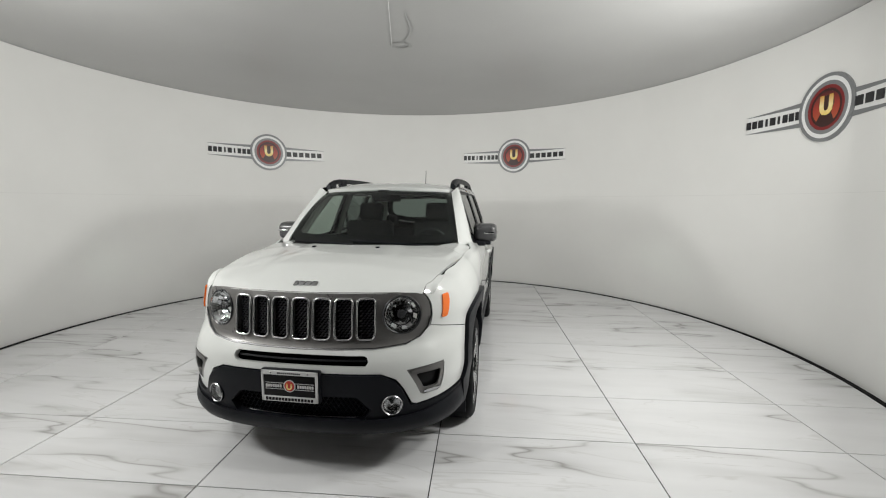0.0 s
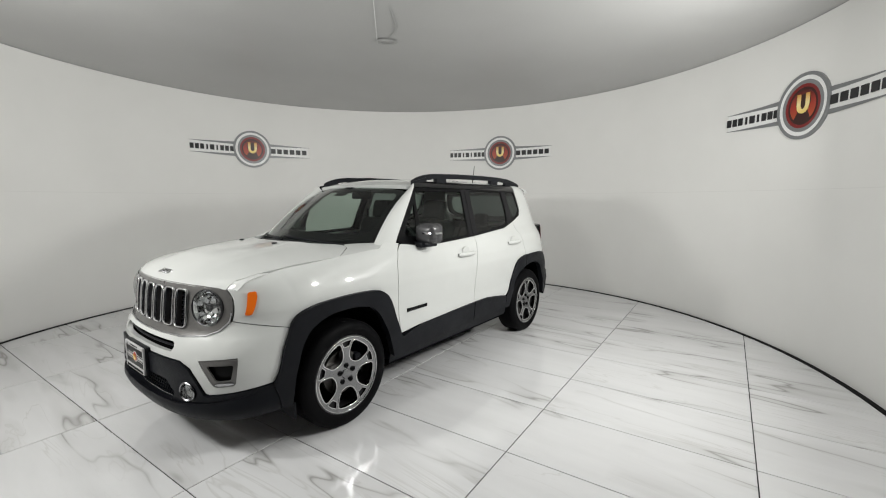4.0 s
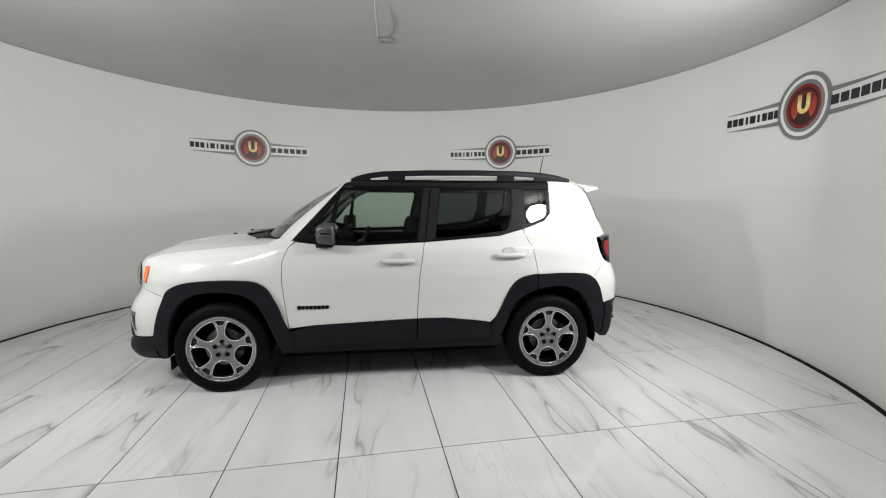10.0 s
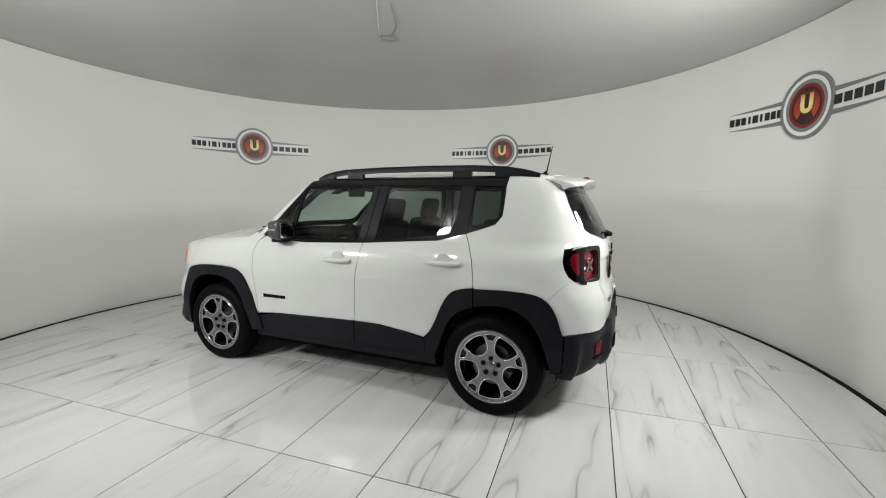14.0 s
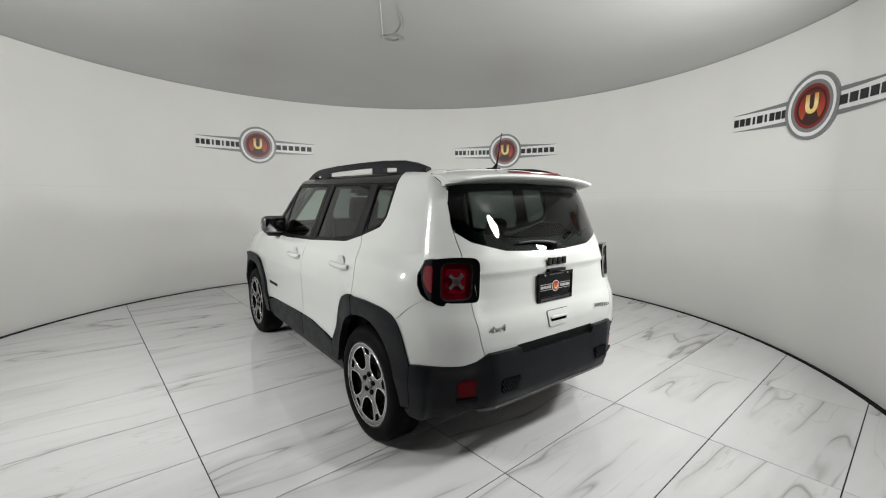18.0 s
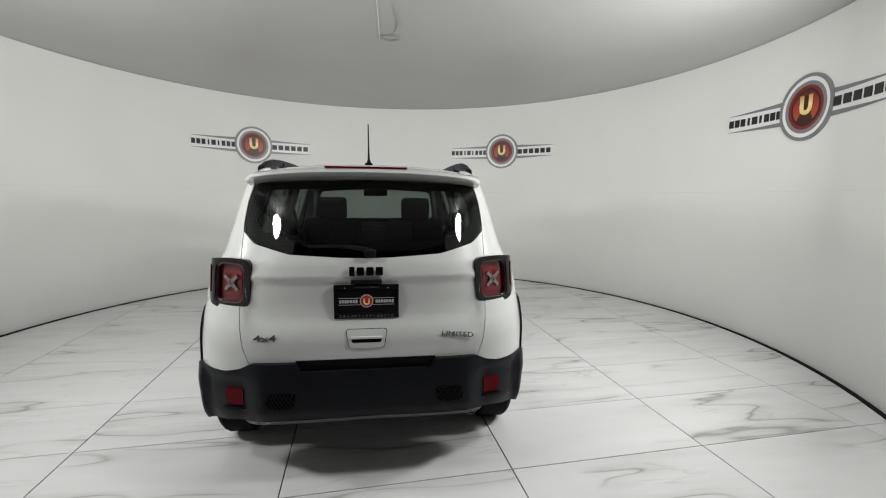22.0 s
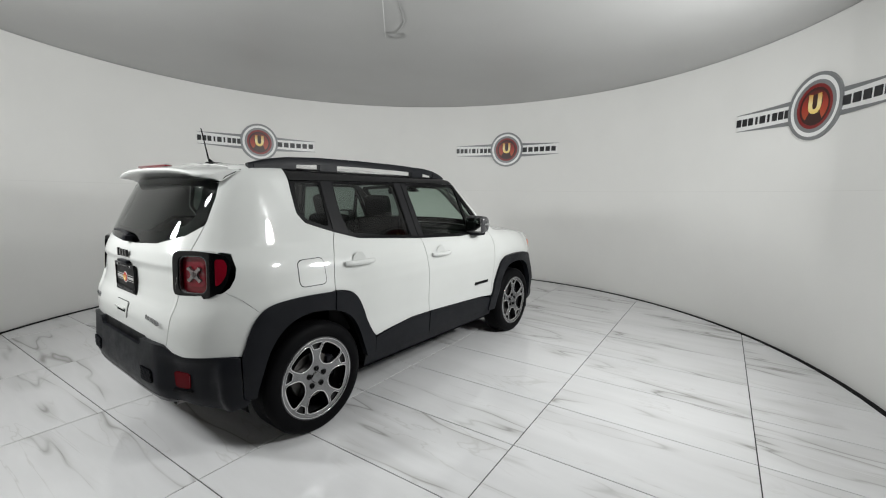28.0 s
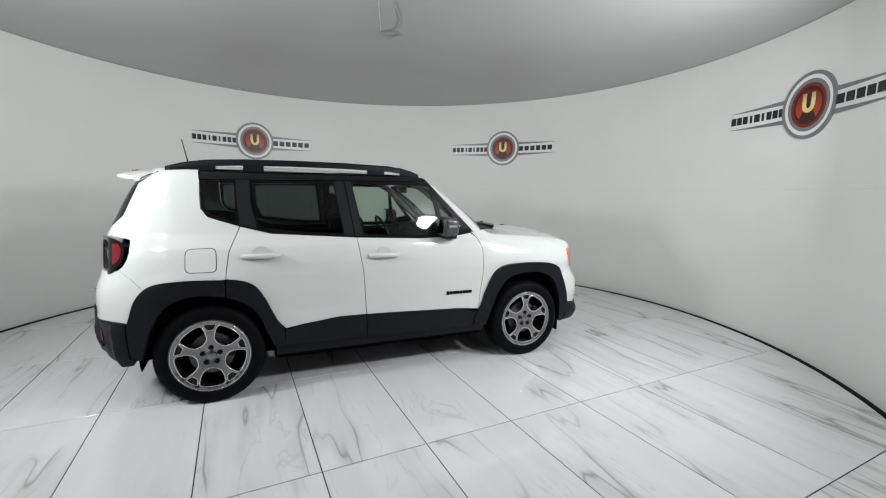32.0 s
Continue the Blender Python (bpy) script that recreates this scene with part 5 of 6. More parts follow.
# door handles, mirrors, badges, fuel flap
for door, s in ((door_fl, 1), (door_fr, -1), (door_rl, 1), (door_rr, -1)):
    front = door in (door_fl, door_fr)
    x0, x1, z = (0.065, -0.175, 1.003) if front else (-0.815, -1.065, 1.035)
    y = wide(0, z)

    def grip(bm):
        n = 10
        pts = [(x0 + (x1 - x0) * k / n, s * (y + 0.010 + 0.024 * math.sin(math.pi * k / n) ** 0.6), z) for k in range(n + 1)]
        tube(bm, pts, [0.012] + [0.016] * (n - 1) + [0.013], 10, 1.1)
    hd = solid("door_handle", WHITE, door, grip, "white door handle")
    solid("handle_cup", WHITE, hd, lambda bm: lathe(bm, [(0.056, 0.0 * s), (0.054, 0.0018 * s), (0.048, 0.0016 * s), (0.044, 0.0008 * s), (0.001, 0.0006 * s)], ((x0 + x1) / 2, s * (y - 0.001), z + 0.012), "Y", 32))
    if front:
        solid("door_lock", CHROME, hd, lambda bm: lathe(bm, [(0.008, 0), (0.007, 0.004 * s), (0.001, 0.005 * s)], (x1 + 0.02, s * (y + 0.026), z), "Y", 14))
        solid("keyless_button", FRAME_BLACK, hd, lambda bm: lathe(bm, [(0.006, 0), (0.005, 0.003 * s), (0.001, 0.0035 * s)], (x1 + 0.06, s * (y + 0.034), z), "Y", 12))
        bz = 0.652
        by = wide(0.6, bz)
        badge(FRAME_BLACK, door, "black name badge", (0.60, s * (by + 0.003), bz), (-s, 0, 0), (0, 0, 1), (0, s, 0), (0.026,) * 8, 0.030, 0.007, 0.13)
        mir = tagged(new("side_mirror"), "grey side mirror with an indicator strip")
        mir.parent = car

        def cap(bm):
            out = bmesh.ops.create_cube(bm, size=1, matrix=Matrix.Translation((0.480, s * 0.895, 1.218)) @ Matrix.Diagonal((0.14, 0.212, 0.165, 1)))
            for v in bm.verts:
                if v.co.x > 0.480:
                    v.co.y = s * (0.925 + (abs(v.co.y) - 0.925) * 0.86)
                    v.co.z = 1.22 + (v.co.z - 1.22) * 0.84
            bmesh.ops.bevel(bm, geom=bm.edges[:], offset=0.040, segments=5, profile=0.5, affect="EDGES")
        solid("mirror_cap", CAP_GREY, mir, cap, "satin grey mirror cap", angle=60)
        solid("mirror_foot", CLAD, mir, lambda bm: (box(bm, (0.51, s * 0.84, 1.132), (0.11, 0.13, 0.045), 0.016), box(bm, (0.485, s * 0.885, 1.134), (0.11, 0.13, 0.035), 0.014)))
        solid("mirror_glass", CHROME, mir, lambda bm: box(bm, (0.4085, s * 0.895, 1.218), (0.004, 0.165, 0.118), 0.0015))
        solid("indicator_strip", LAMP_BOWL, mir, lambda bm: (box(bm, (0.480, s * 0.9985, 1.222), (0.075, 0.010, 0.018), 0.005), box(bm, (0.5455, s * 0.935, 1.222), (0.012, 0.085, 0.016), 0.005)))
FLAP = soft([P(-1.222, 0.937), P(-1.405, 0.940), P(-1.398, 1.090), P(-1.222, 1.092)], 0.035)
flap = mirrored(sheet(FLAP, skin, WHITE, 0.003, 0.0025, name="fuel_flap"))
add("fuel_flap", flap, quarter_r, "white fuel flap")
gap = mirrored(sheet(soft([P(-1.218, 0.933), P(-1.409, 0.936), P(-1.402, 1.094), P(-1.218, 1.096)], 0.037), skin, DARK, 0.002, 0.0008, name="flap_joint"))
add("flap_joint", gap, quarter_r)

# wheels
WHEEL_R, WHEEL_Z = 0.349, 0.345


def wheel(x, s):
    w = tagged(new("wheel"), "alloy wheel with five forked spokes and a black tyre")
    w.parent = car
    w.matrix_local = Matrix.Translation((x, s * 0.775, WHEEL_Z)) @ Matrix.Rotation(0 if s > 0 else math.pi, 4, "Z")
    key = "wheel"
    if key in MADE:
        for nm, me, lab in MADE[key]:
            add(nm, me, w, lab)
        return
    parts = []

    def tyre(bm):
        R = WHEEL_R
        lathe(bm, [(0.256, 0.098), (0.263, 0.107), (0.285, 0.1125), (0.312, 0.110), (0.331, 0.101), (R - 0.006, 0.088), (R, 0.072), (R + 0.001, 0.03), (R + 0.001, -0.03), (R, -0.072), (R - 0.006, -0.088), (0.331, -0.101), (0.312, -0.110), (0.285, -0.1125), (0.263, -0.107), (0.256, -0.098)], (0, 0, 0), "Y", 72)
        for k in range(72):
            a = math.tau * k / 72
            for off, wdt in ((0.064, 0.018), (-0.064, 0.018), (0.036, 0.03), (-0.036, 0.03), (0.0, 0.026)):
                box(bm, ((R - 0.0005) * math.cos(a + off), off, (R - 0.0005) * math.sin(a + off)), (0.004, wdt, 0.021), 0, Matrix.Rotation(-(a + off), 3, "Y"))
    parts.append(solid("tyre", TYRE, w, tyre, "black rubber tyre with tread"))

    def barrel(bm):
        lathe(bm, [(0.259, 0.098), (0.257, 0.105), (0.250, 0.103), (0.246, 0.094), (0.240, 0.06), (0.232, -0.09), (0.259, -0.10)], (0, 0, 0), "Y", 64)
    parts.append(solid("rim_barrel", BARREL, w, barrel))

    def face_h(r):
        return float(np.interp(r, (0, 0.04, 0.068, 0.113, 0.18, 0.225, 0.242, 0.258), (0.083, 0.083, 0.086, 0.089, 0.094, 0.097, 0.103, 0.101)))

    def wheel_face(a, b):
        return Vector((a, face_h(math.hypot(a, b)), b))

    def spin(points, deg):
        c, q = math.cos(radians(deg)), math.sin(radians(deg))
        return [(a * c - b * q, a * q + b * c) for a, b in points]

    half = [(0.223, 0.0), (0.224, 8), (0.225, 16), (0.221, 20.6), (0.207, 23.6), (0.167, 25.8), (0.136, 26.2), (0.113, 23), (0.097, 14)]
    full = half + [(0.090, 0.0)] + [(r, -a) for r, a in half[:0:-1]]
    window = [(r * math.cos(radians(a)), r * math.sin(radians(a))) for r, a in full]
    pocket = soft([(0.182, 0.021), (0.222, 0.041), (0.226, 0.0), (0.222, -0.041), (0.182, -0.021)], 0.007)
    windows = [spin(window, 90 + 36 + 72 * k) for k in range(5)]
    pockets = [spin(pocket, 90 + 72 * k) for k in range(5)]
    bolts = [[(0.056 * math.cos(radians(90 + 72 * k)) + 0.019 * math.cos(math.tau * q / 14), 0.056 * math.sin(radians(90 + 72 * k)) + 0.019 * math.sin(math.tau * q / 14)) for q in range(14)] for k in range(5)]
    disc = [(0.257 * math.cos(math.tau * k / 72), 0.257 * math.sin(math.tau * k / 72)) for k in range(72)]
    face = sheet(disc, wheel_face, ALLOY, 0.045, 0.0, 0.03, 0.03, holes=windows + pockets + bolts, flip=True, name="spokes")
    parts.append(add("spokes", face, w, "polished alloy spokes"))

    def beading(bm, line, rad, lift):
        n = len(line)
        rows = []
        for i, (a, b) in enumerate(line):
            q = wheel_face(a, b) + Vector((0, lift, 0))
            e, f = line[i - 1], line[(i + 1) % n]
            d = Vector((f[0] - e[0], 0, f[1] - e[1])).normalized()
            v = d.cross(Vector((0, 1, 0)))
            rows.append([bm.verts.new(q + v * rad * math.cos(math.tau * j / 6) + Vector((0, 1, 0)) * rad * 0.8 * math.sin(math.tau * j / 6)) for j in range(6)])
        for i in range(n):
            a, b = rows[i - 1], rows[i]
            for j in range(6):
                bm.faces.new((a[j], a[(j + 1) % 6], b[(j + 1) % 6], b[j]))
    for line in windows:
        parts.append(solid("window_edge", CHROME, w, lambda bm: beading(bm, line, 0.0045, -0.001), angle=80))
    for line in pockets:
        parts.append(solid("pocket_edge", CHROME, w, lambda bm: beading(bm, line, 0.003, -0.001), angle=80))
        cx, cz = sum(q[0] for q in line) / len(line), sum(q[1] for q in line) / len(line)
        parts.append(add("spoke_pocket", sheet([(cx + (a - cx) * 1.05, cz + (b - cz) * 1.05) for a, b in line], wheel_face, ALLOY_DARK, 0.004, -0.020, flip=True, name="spoke_pocket"), w, "dark grey pocket"))
    parts.append(solid("rim_lip", CHROME, w, lambda bm: beading(bm, [(a * 0.965, b * 0.965) for a, b in disc], 0.003, 0.002), angle=80))

    def hub(bm):
        lathe(bm, [(0.034, 0.078), (0.034, 0.086), (0.031, 0.090), (0.020, 0.092), (0.001, 0.093)], (0, 0, 0), "Y", 32)
    parts.append(solid("hub_cap", ALLOY, w, hub))
    for k in range(5):
        a = math.tau * k / 5 + radians(90)
        cx, cz = 0.056 * math.cos(a), 0.056 * math.sin(a)
        parts.append(solid("wheel_nut", NUT_BLACK, w, lambda bm: lathe(bm, [(0.0185, 0.068), (0.0165, 0.072), (0.0155, 0.092), (0.0125, 0.094), (0.008, 0.0945), (0.006, 0.088), (0.001, 0.0875)], (cx, 0, cz), "Y", 12), "black wheel nut"))
    parts.append(solid("brake_disc", STEEL, w, lambda bm: (lathe(bm, [(0.06, 0.035), (0.145, 0.035), (0.145, 0.015), (0.06, 0.015)], (0, 0, 0), "Y", 48), lathe(bm, [(0.001, 0.05), (0.07, 0.05), (0.07, 0.02)], (0, 0, 0), "Y", 32))))
    parts.append(solid("brake_caliper", CLAD, w, lambda bm: box(bm, (-0.125, 0.03, 0.03), (0.05, 0.06, 0.13), 0.012)))
    # added dark disc that gives the shade behind the spokes
    parts.append(solid("wheel_shade_disc", DARK, w, lambda bm: lathe(bm, [(0.232, -0.02), (0.001, -0.02)], (0, 0, 0), "Y", 40)))
    MADE[key] = [(o.name.split(".")[0], o.data, o.get("label", "")) for o in parts]


MADE = {}
for sx in (1, -1):
    for sy in (1, -1):
        wheel(sx * 1.285, sy)


# wheel wells, underside: their shade is put into the near-black colour
def well(bm, x, s):
    lathe(bm, [(0.43, s * 0.83), (0.44, s * 0.60), (0.001, s * 0.58)], (x, 0, 0.37), "Y", 40)
    bmesh.ops.bisect_plane(bm, geom=bm.verts[:] + bm.edges[:] + bm.faces[:], plane_co=(0, 0, 0.27), plane_no=(0, 0, -1), clear_outer=True)


for sx in (1.285, -1.285):
    for sy in (1, -1):
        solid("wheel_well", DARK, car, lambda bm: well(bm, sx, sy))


def under(bm):
    box(bm, (0.0, 0, 0.315), (1.75, 1.56, 0.18), 0.03)
    box(bm, (1.75, 0, 0.36), (0.5, 1.05, 0.16), 0.03)
    box(bm, (-1.72, 0, 0.40), (0.42, 1.05, 0.12), 0.03)
    box(bm, (0.0, 0, 0.36), (3.2, 1.1, 0.14), 0.03)
    box(bm, (1.285, 0, 0.345), (0.09, 1.5, 0.09), 0.02)
    box(bm, (-1.285, 0, 0.345), (0.10, 1.5, 0.10), 0.02)
    box(bm, (-1.55, 0.25, 0.30), (0.30, 0.62, 0.10), 0.03)
    box(bm, (-0.95, -0.62, 0.30), (0.35, 0.2, 0.07), 0.03)


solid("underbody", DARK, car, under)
for sy in (1, -1):
    solid("mud_flap", CLAD, car, lambda bm: box(bm, (1.66, sy * 0.77, 0.24), (0.012, 0.16, 0.10), 0.003))

# cabin
solid("cabin_floor", DASH, car, lambda bm: (box(bm, (-0.35, 0, 0.45), (2.5, 1.5, 0.06), 0.01), box(bm, (-1.55, 0, 0.78), (0.6, 1.25, 0.5), 0.03)))
add("headliner", sheet([(0.33, 0.0), (0.31, 0.56), (-1.55, 0.56), (-1.58, 0.0)], roof_skin, LINER, 0.01, -0.03, 0.2, 0.15, join=True, name="headliner"), car, "light grey headliner")


def dash(bm):
    box(bm, (0.62, 0, 1.00), (0.46, 1.46, 0.26), 0.07, None, 4)
    box(bm, (0.80, 0, 1.10), (0.42, 1.40, 0.10), 0.04, None, 3)
    box(bm, (0.46, 0.36, 1.12), (0.16, 0.34, 0.08), 0.03)
    box(bm, (0.10, 0, 0.72), (0.9, 0.22, 0.30), 0.04)


solid("dashboard", DASH, car, dash)


def steering(bm):
    ring = []
    tilt = Matrix.Rotation(radians(66), 3, "Y")
    for k in range(32):
        a = math.tau * k / 32
        row = []
        for j in range(8):
            b = math.tau * j / 8
            r = 0.185 + 0.016 * math.cos(b)
            row.append(bm.verts.new(Vector((0.27, 0.37, 1.06)) + tilt @ Vector((r * math.cos(a), r * math.sin(a), 0.016 * math.sin(b)))))
        ring.append(row)
    for k in range(32):
        for j in range(8):
            bm.faces.new((ring[k][j], ring[(k + 1) % 32][j], ring[(k + 1) % 32][(j + 1) % 8], ring[k][(j + 1) % 8]))
    box(bm, (0.29, 0.37, 1.06), (0.05, 0.16, 0.12), 0.02, Matrix.Rotation(radians(-24), 3, "Y"))
    box(bm, (0.28, 0.37, 1.06), (0.02, 0.34, 0.03), 0.006, Matrix.Rotation(radians(-24), 3, "Y"))


solid("steering_wheel", SATIN_BLACK, car, steering)


def seat(x, y, wdt, lean=-14, heads=(0,), drop=0.0):
    st = tagged(new("car_seat"), "black cloth car seat with a headrest")
    st.parent = car
    rot = Matrix.Rotation(radians(lean), 3, "Y")
    solid("seat_cushion", TRIM_FABRIC, st, lambda bm: box(bm, (x + 0.22, y, 0.66), (0.52, wdt, 0.20), 0.07, None, 4))
    solid("seat_back", TRIM_FABRIC, st, lambda bm: box(bm, Vector((x - 0.06, y, 0.98 - drop)), (0.15, wdt, 0.62 - drop), 0.06, rot, 4))
    for h in heads:
        solid("headrest", TRIM_FABRIC, st, lambda bm: box(bm, Vector((x - 0.165, y + h, 1.375 - 1.5 * drop)), (0.10, 0.25 - drop, 0.19 - 0.4 * drop), 0.045, rot, 4))


seat(-0.10, 0.36, 0.50)
seat(-0.10, -0.36, 0.50)
seat(-0.95, 0.0, 1.22, -18, (0.36, -0.36), 0.09)
solid("rear_view_mirror", DASH, car, lambda bm: (box(bm, (0.36, 0, 1.515), (0.03, 0.24, 0.065), 0.012), tube(bm, [(0.37, 0, 1.52), (0.44, 0, 1.575)], 0.012, 8), box(bm, (0.47, 0, 1.56), (0.10, 0.10, 0.05), 0.015)))
for s in (1, -1):
    solid("door_lining", DASH, car, lambda bm: (box(bm, (0.2, s * 0.76, 0.82), (1.0, 0.05, 0.56), 0.02), box(bm, (-0.7, s * 0.76, 0.84), (0.85, 0.05, 0.58), 0.02)))
    solid("roof_pillar_lining", LINER, car, lambda bm: tube(bm, [(-0.30, s * 0.765, 1.13), (-0.33, s * 0.70, 1.35), (-0.36, s * 0.63, 1.56)], 0.03, 8))
    solid("windscreen_pillar_lining", LINER, car, lambda bm: tube(bm, [(0.80, s * 0.675, 1.14), (0.60, s * 0.635, 1.32), (0.37, s * 0.575, 1.52), (0.25, s * 0.56, 1.58)], 0.028, 8))
    solid("seat_belt", TRIM_FABRIC, car, lambda bm: tube(bm, [(-0.33, s * 0.68, 1.40), (-0.28, s * 0.62, 1.1), (-0.2, s * 0.6, 0.75)], 0.012, 6))


# ---- emblems on the wall: round badge, swept banner, plain bars for the lettering ----
SIGN_GREY = material("sign_silver_grey", (0.22, 0.225, 0.23), 0.4, 0.2)
SIGN_WHITE = material("sign_white", (0.82, 0.82, 0.81), 0.35)
SIGN_BLACK = material("sign_black", (0.012, 0.012, 0.014), 0.4)
SIGN_RED = material("sign_dark_red", (0.20, 0.012, 0.012), 0.35)
SIGN_CORE = material("sign_maroon", (0.035, 0.008, 0.006), 0.35)


def sign(azimuth, z0=2.325):
    base = tagged(new("wall_sign"), "silver banner sign with a round red and gold emblem", "sign", "signs on the studio wall")
    base.matrix_world = Matrix.Translation((0, 0, z0)) @ Matrix.Rotation(radians(azimuth), 4, "Z")

    def bow(s, z):
        # s metres to the viewer's right along the wall
        a = -s / RADIUS
        return Vector((RADIUS * math.cos(a), RADIUS * math.sin(a), z))

    def piece(name, outline, mat, off, holes=(), thick=0.004, label=""):
        add(name, sheet(outline, bow, mat, thick, off, 0.06, 0.06, holes=holes, flip=SIGN_FLIP, name=name), base, label)

    def ring(r, n=48):
        return [(r * math.cos(math.tau * k / n), r * math.sin(math.tau * k / n)) for k in range(n)]
    piece("outer_ring", ring(0.298), SIGN_GREY, 0.020, (ring(0.268),), 0.02, "silver grey outer ring")
    piece("white_ring", ring(0.270), SIGN_WHITE, 0.016, (ring(0.225),), 0.014)
    piece("inner_ring", ring(0.232), SIGN_GREY, 0.019, (ring(0.198),), 0.014)
    piece("red_ring", ring(0.202), SIGN_RED, 0.017, (ring(0.168),), 0.014)
    piece("emblem_field", ring(0.175), SIGN_CORE, 0.015, (), 0.012)
    glow = [(0.145 * math.cos(radians(a)), 0.145 * math.sin(radians(a))) for a in range(-52, 233, 8)] + [(-0.06, -0.05), (-0.085, 0.03), (-0.075, 0.09), (0.0, 0.11), (0.075, 0.09), (0.085, 0.03), (0.06, -0.05)]
    piece("emblem_flame", glow, SIGN_FIRE, 0.017, (), 0.004, "orange and red crescent")
    shoe = [(-0.069, 0.109), (-0.069, 0.008), (-0.060, -0.032), (-0.035, -0.058), (0.000, -0.067), (0.035, -0.058), (0.060, -0.032), (0.069, 0.008), (0.069, 0.109), (0.030, 0.109), (0.030, 0.008), (0.022, -0.018), (0.000, -0.029), (-0.022, -0.018), (-0.030, 0.008), (-0.030, 0.109)]
    piece("emblem_horseshoe", shoe, SIGN_GOLD, 0.022, (), 0.007, "gold horseshoe shape")
    for side in (1, -1):
        # banner: white field between two grey wedges that narrow to a point away from the badge
        far, near, low = 0.94, 0.268, -0.012

        def q(s, z):
            return (side * s, z + low)
        field = [q(near, 0.074), q(far - 0.02, 0.084), q(far - 0.02, -0.084), q(near, -0.074)]
        piece("banner_field", field if side > 0 else field[::-1], SIGN_WHITE, 0.006, (), 0.005)
        for up in (1, -1):
            line = [q(near - 0.02, up * 0.1165), q(far, up * 0.0885), q(far, up * 0.0855), q(near - 0.008, up * 0.0735)]
            piece("banner_edge", line, SIGN_GREY, 0.010, (), 0.008, "silver grey banner edge")
        count, start, end = (9, 0.945, 0.282) if side < 0 else (6, 0.282, 0.905)
        step = abs(end - start) / count
        for k in range(count):
            c = -(start - step * (k + 0.5)) if side < 0 else start + step * (k + 0.5)
            w = step * (0.15 if (side < 0 and k in (3, 5)) else 0.42 if side < 0 and k == 4 else 0.36)
            h = 0.039
            piece("lettering_bar", [(c - w, low - h), (c + w, low - h), (c + w, low + h), (c - w, low + h)], SIGN_BLACK, 0.014, (), 0.010)


SIGN_FLIP = False
for azimuth, height in ((121.1, 2.302), (56.5, 2.296), (-10.3, 2.33)):
    sign(azimuth, height)

# ceiling blemish: a hanging thread of film and a scuffed ring
SCUFF = material("ceiling_scuff", (0.375, 0.375, 0.37), 0.5)
THREAD = material("ceiling_thread", (0.75, 0.75, 0.74), 0.4)
mark = tagged(new("ceiling_mark"), "thin pale crease with a scuffed ring in the ceiling film", "ceiling mark")
mark.location = (0.06, 0.2, HEIGHT)


def crease(bm):
    tube(bm, [(-0.075 + 0.04 * t, -1.0 + 1.25 * t, -0.002) for t in (0, 0.2, 0.4, 0.6, 0.8, 1.0)], 0.0022, 6)


solid("crease", THREAD, mark, crease)
solid("scuff_ring", SCUFF, mark, lambda bm: [bm.faces.new([bm.verts.new((0.06 + r * 1.25 * math.cos(a), 0.21 + r * math.sin(a), -0.003)) for r, a in ((r0, a0), (r0, a1), (r1, a1), (r1, a0))]) for r0, r1, a0, a1 in ((0.055, 0.09, math.tau * k / 32, math.tau * (k + 1) / 32) for k in range(32))], smooth=False)
solid("scuff_trail", SCUFF, mark, lambda bm: tube(bm, [(0.07, 0.13, -0.002), (0.125, -0.05, -0.003), (0.14, -0.2, -0.003), (0.10, -0.42, -0.002), (0.06, -0.6, -0.002)], [0.002, 0.010, 0.014, 0.010, 0.002], 8, 0.15))


# ---- turntable floor with its tiles, each one a piece ----
TABLE_R = RADIUS - 0.046
CAR_AT = Vector((-0.1244, 0.0339))      # the car's middle on the turntable
GRID_TURN = radians(3.66)
GRID_X, GRID_Y = -0.1794, 1.79          # a tile corner, in the car's frame
TILE_X, TILE_Y, JOINT = 0.61, 1.22, 0.006


def clip_half(poly, nx, ny, d):
    out = []
    for i, a in enumerate(poly):
        b = poly[(i + 1) % len(poly)]
        da, db = a[0] * nx + a[1] * ny - d, b[0] * nx + b[1] * ny - d
        if da <= 0:
            out.append(a)
        if da * db < 0:
            s = da / (da - db)
            out.append((a[0] + (b[0] - a[0]) * s, a[1] + (b[1] - a[1]) * s))
    return out


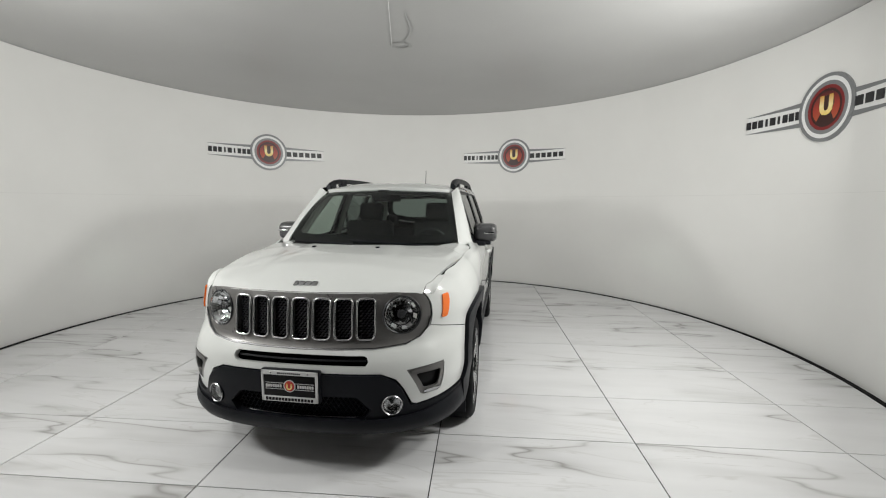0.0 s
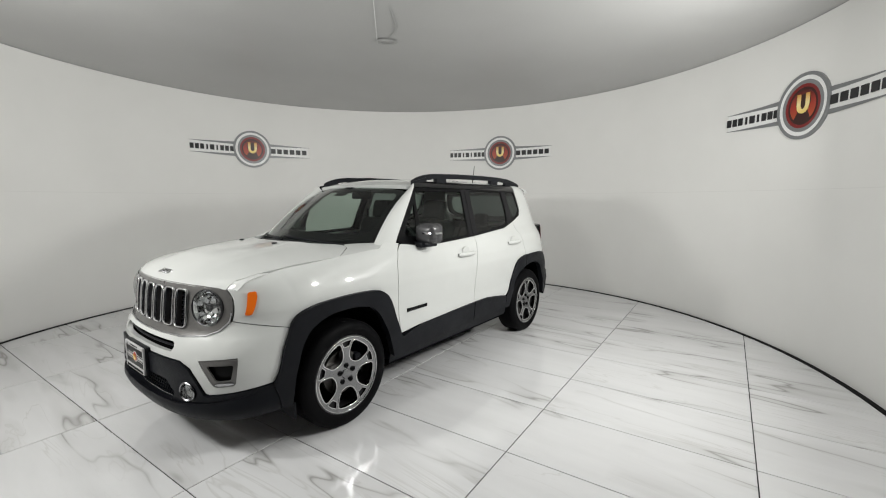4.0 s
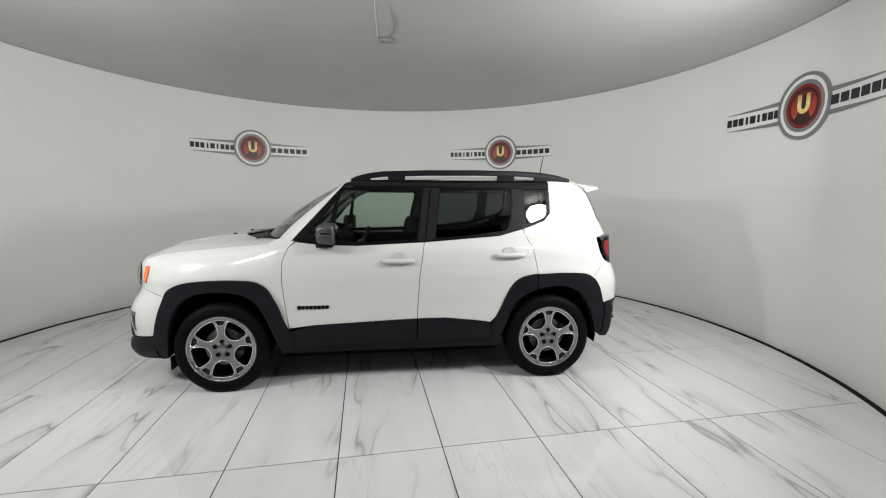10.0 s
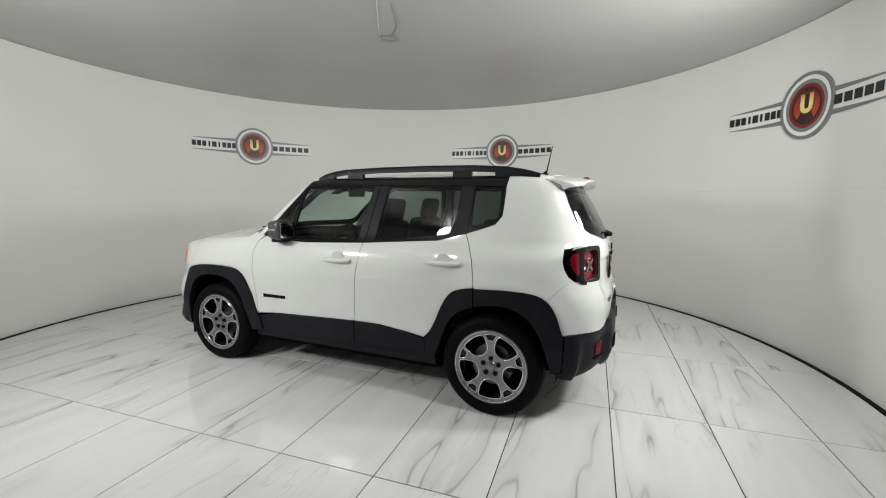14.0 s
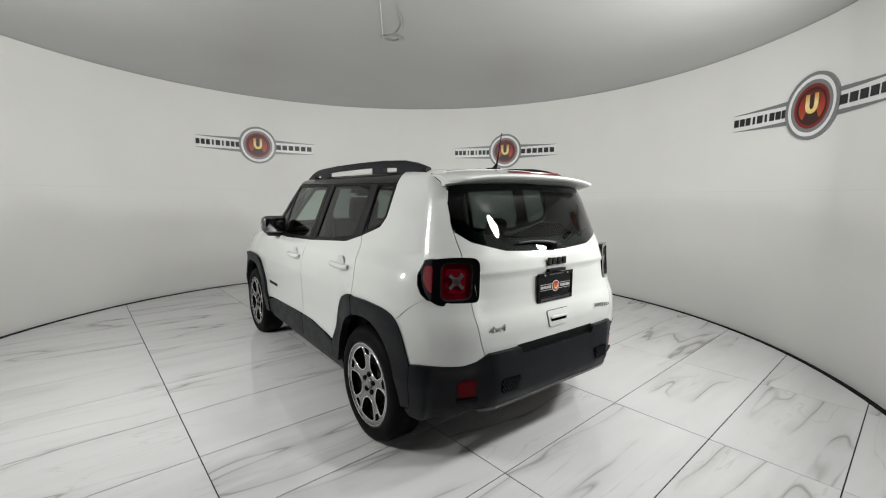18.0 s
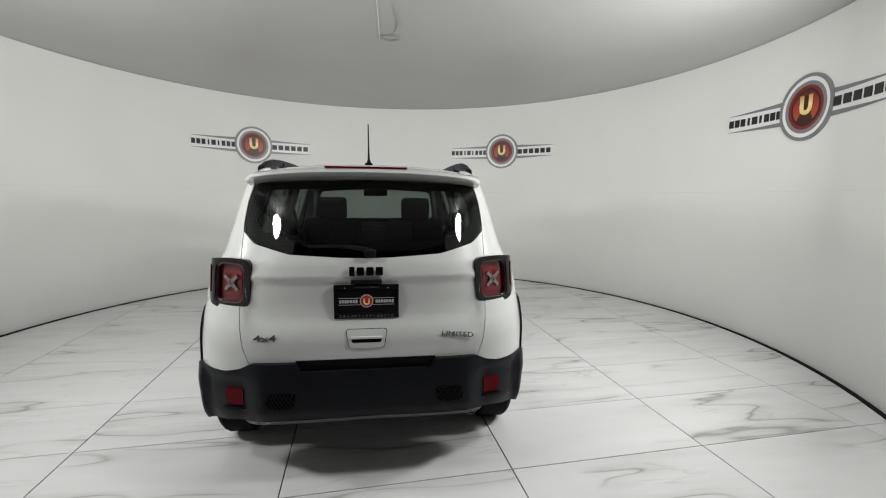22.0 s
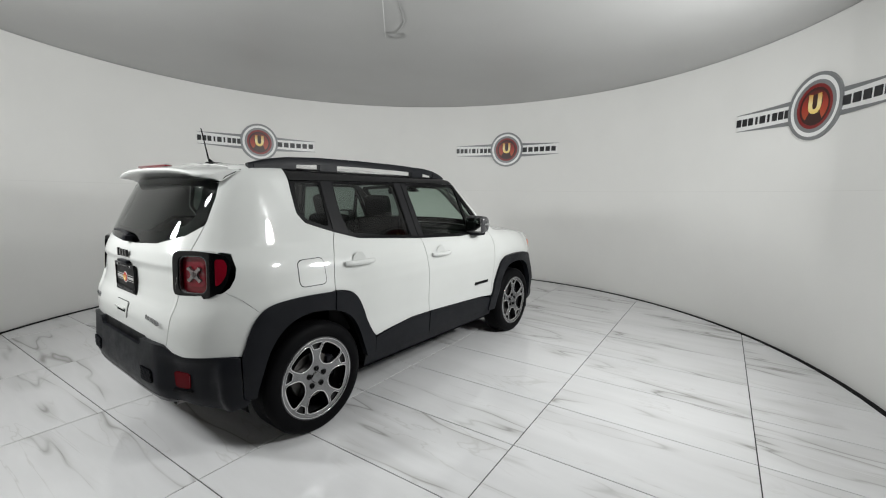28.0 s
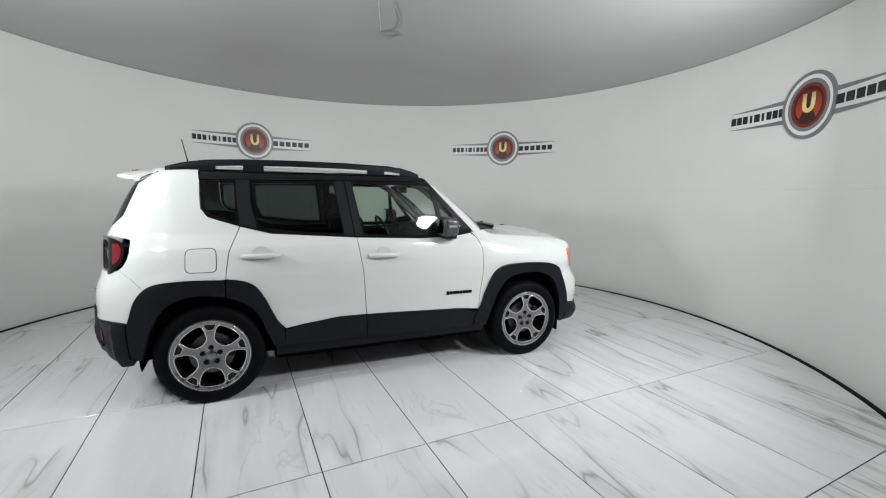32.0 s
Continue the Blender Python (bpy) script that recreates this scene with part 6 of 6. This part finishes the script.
def tile_mesh(poly, cx, cy):
    verts, faces, n = [], [], len(poly)
    for inset, z in ((0.0, -0.012), (0.0, -0.0012), (0.0012, 0.0)):
        for x, y in poly:
            dx, dy = x - cx, y - cy
            r = math.hypot(dx, dy) or 1
            verts.append((dx * (1 - inset / r), dy * (1 - inset / r), z))
    for k in (0, 1):
        for i in range(n):
            j = (i + 1) % n
            faces.append((k * n + i, k * n + j, (k + 1) * n + j, (k + 1) * n + i))
    faces.append(tuple(range(2 * n, 3 * n)))
    return mesh_of("tile", verts, faces, MARBLE)


floor = tagged(disc("floor", TABLE_R, -0.016, GROUT, thick=0.012), "round turning floor of polished white marble tiles with dark joints", "floor", kind="structure")


def lay_tiles():
    full = None
    ca, sa = math.cos(GRID_TURN), math.sin(GRID_TURN)
    for i in range(-9, 10):
        for j in range(-7, 6):
            x0, y0 = GRID_X + TILE_X * i + JOINT / 2, GRID_Y + TILE_Y * j + JOINT / 2
            x1, y1 = x0 + TILE_X - JOINT, y0 + TILE_Y - JOINT
            corner = [(ca * x - sa * y + CAR_AT.x, sa * x + ca * y + CAR_AT.y) for x, y in ((x0, y0), (x1, y0), (x1, y1), (x0, y1))]
            reach = [math.hypot(*c) for c in corner]
            if max(reach) < TABLE_R:
                poly, whole = corner, True
            else:
                poly, whole = corner, False
                for k in range(96):
                    a = math.tau * k / 96
                    poly = clip_half(poly, math.cos(a), math.sin(a), TABLE_R)
                    if len(poly) < 3:
                        break
                if len(poly) < 3:
                    continue
            cx = sum(c[0] for c in corner) / 4
            cy = sum(c[1] for c in corner) / 4
            if whole:
                if full is None:
                    full = tile_mesh(poly, cx, cy)
                me = full
            else:
                me = tile_mesh(poly, cx, cy)
            ob = new("tile", me)
            ob.parent, ob.location = floor, (cx, cy, 0)


lay_tiles()


def motions():
    walk(floor, [(t, pose(0, 0, 0, 0, 0, h)) for t, a, b, c, h in SWAY])
    walk(car, [(t, pose(0, 0, 0, 0, 0, h) @ pose(CAR_AT.x, CAR_AT.y, 0)) for t, a, b, c, h in SWAY])


motions()
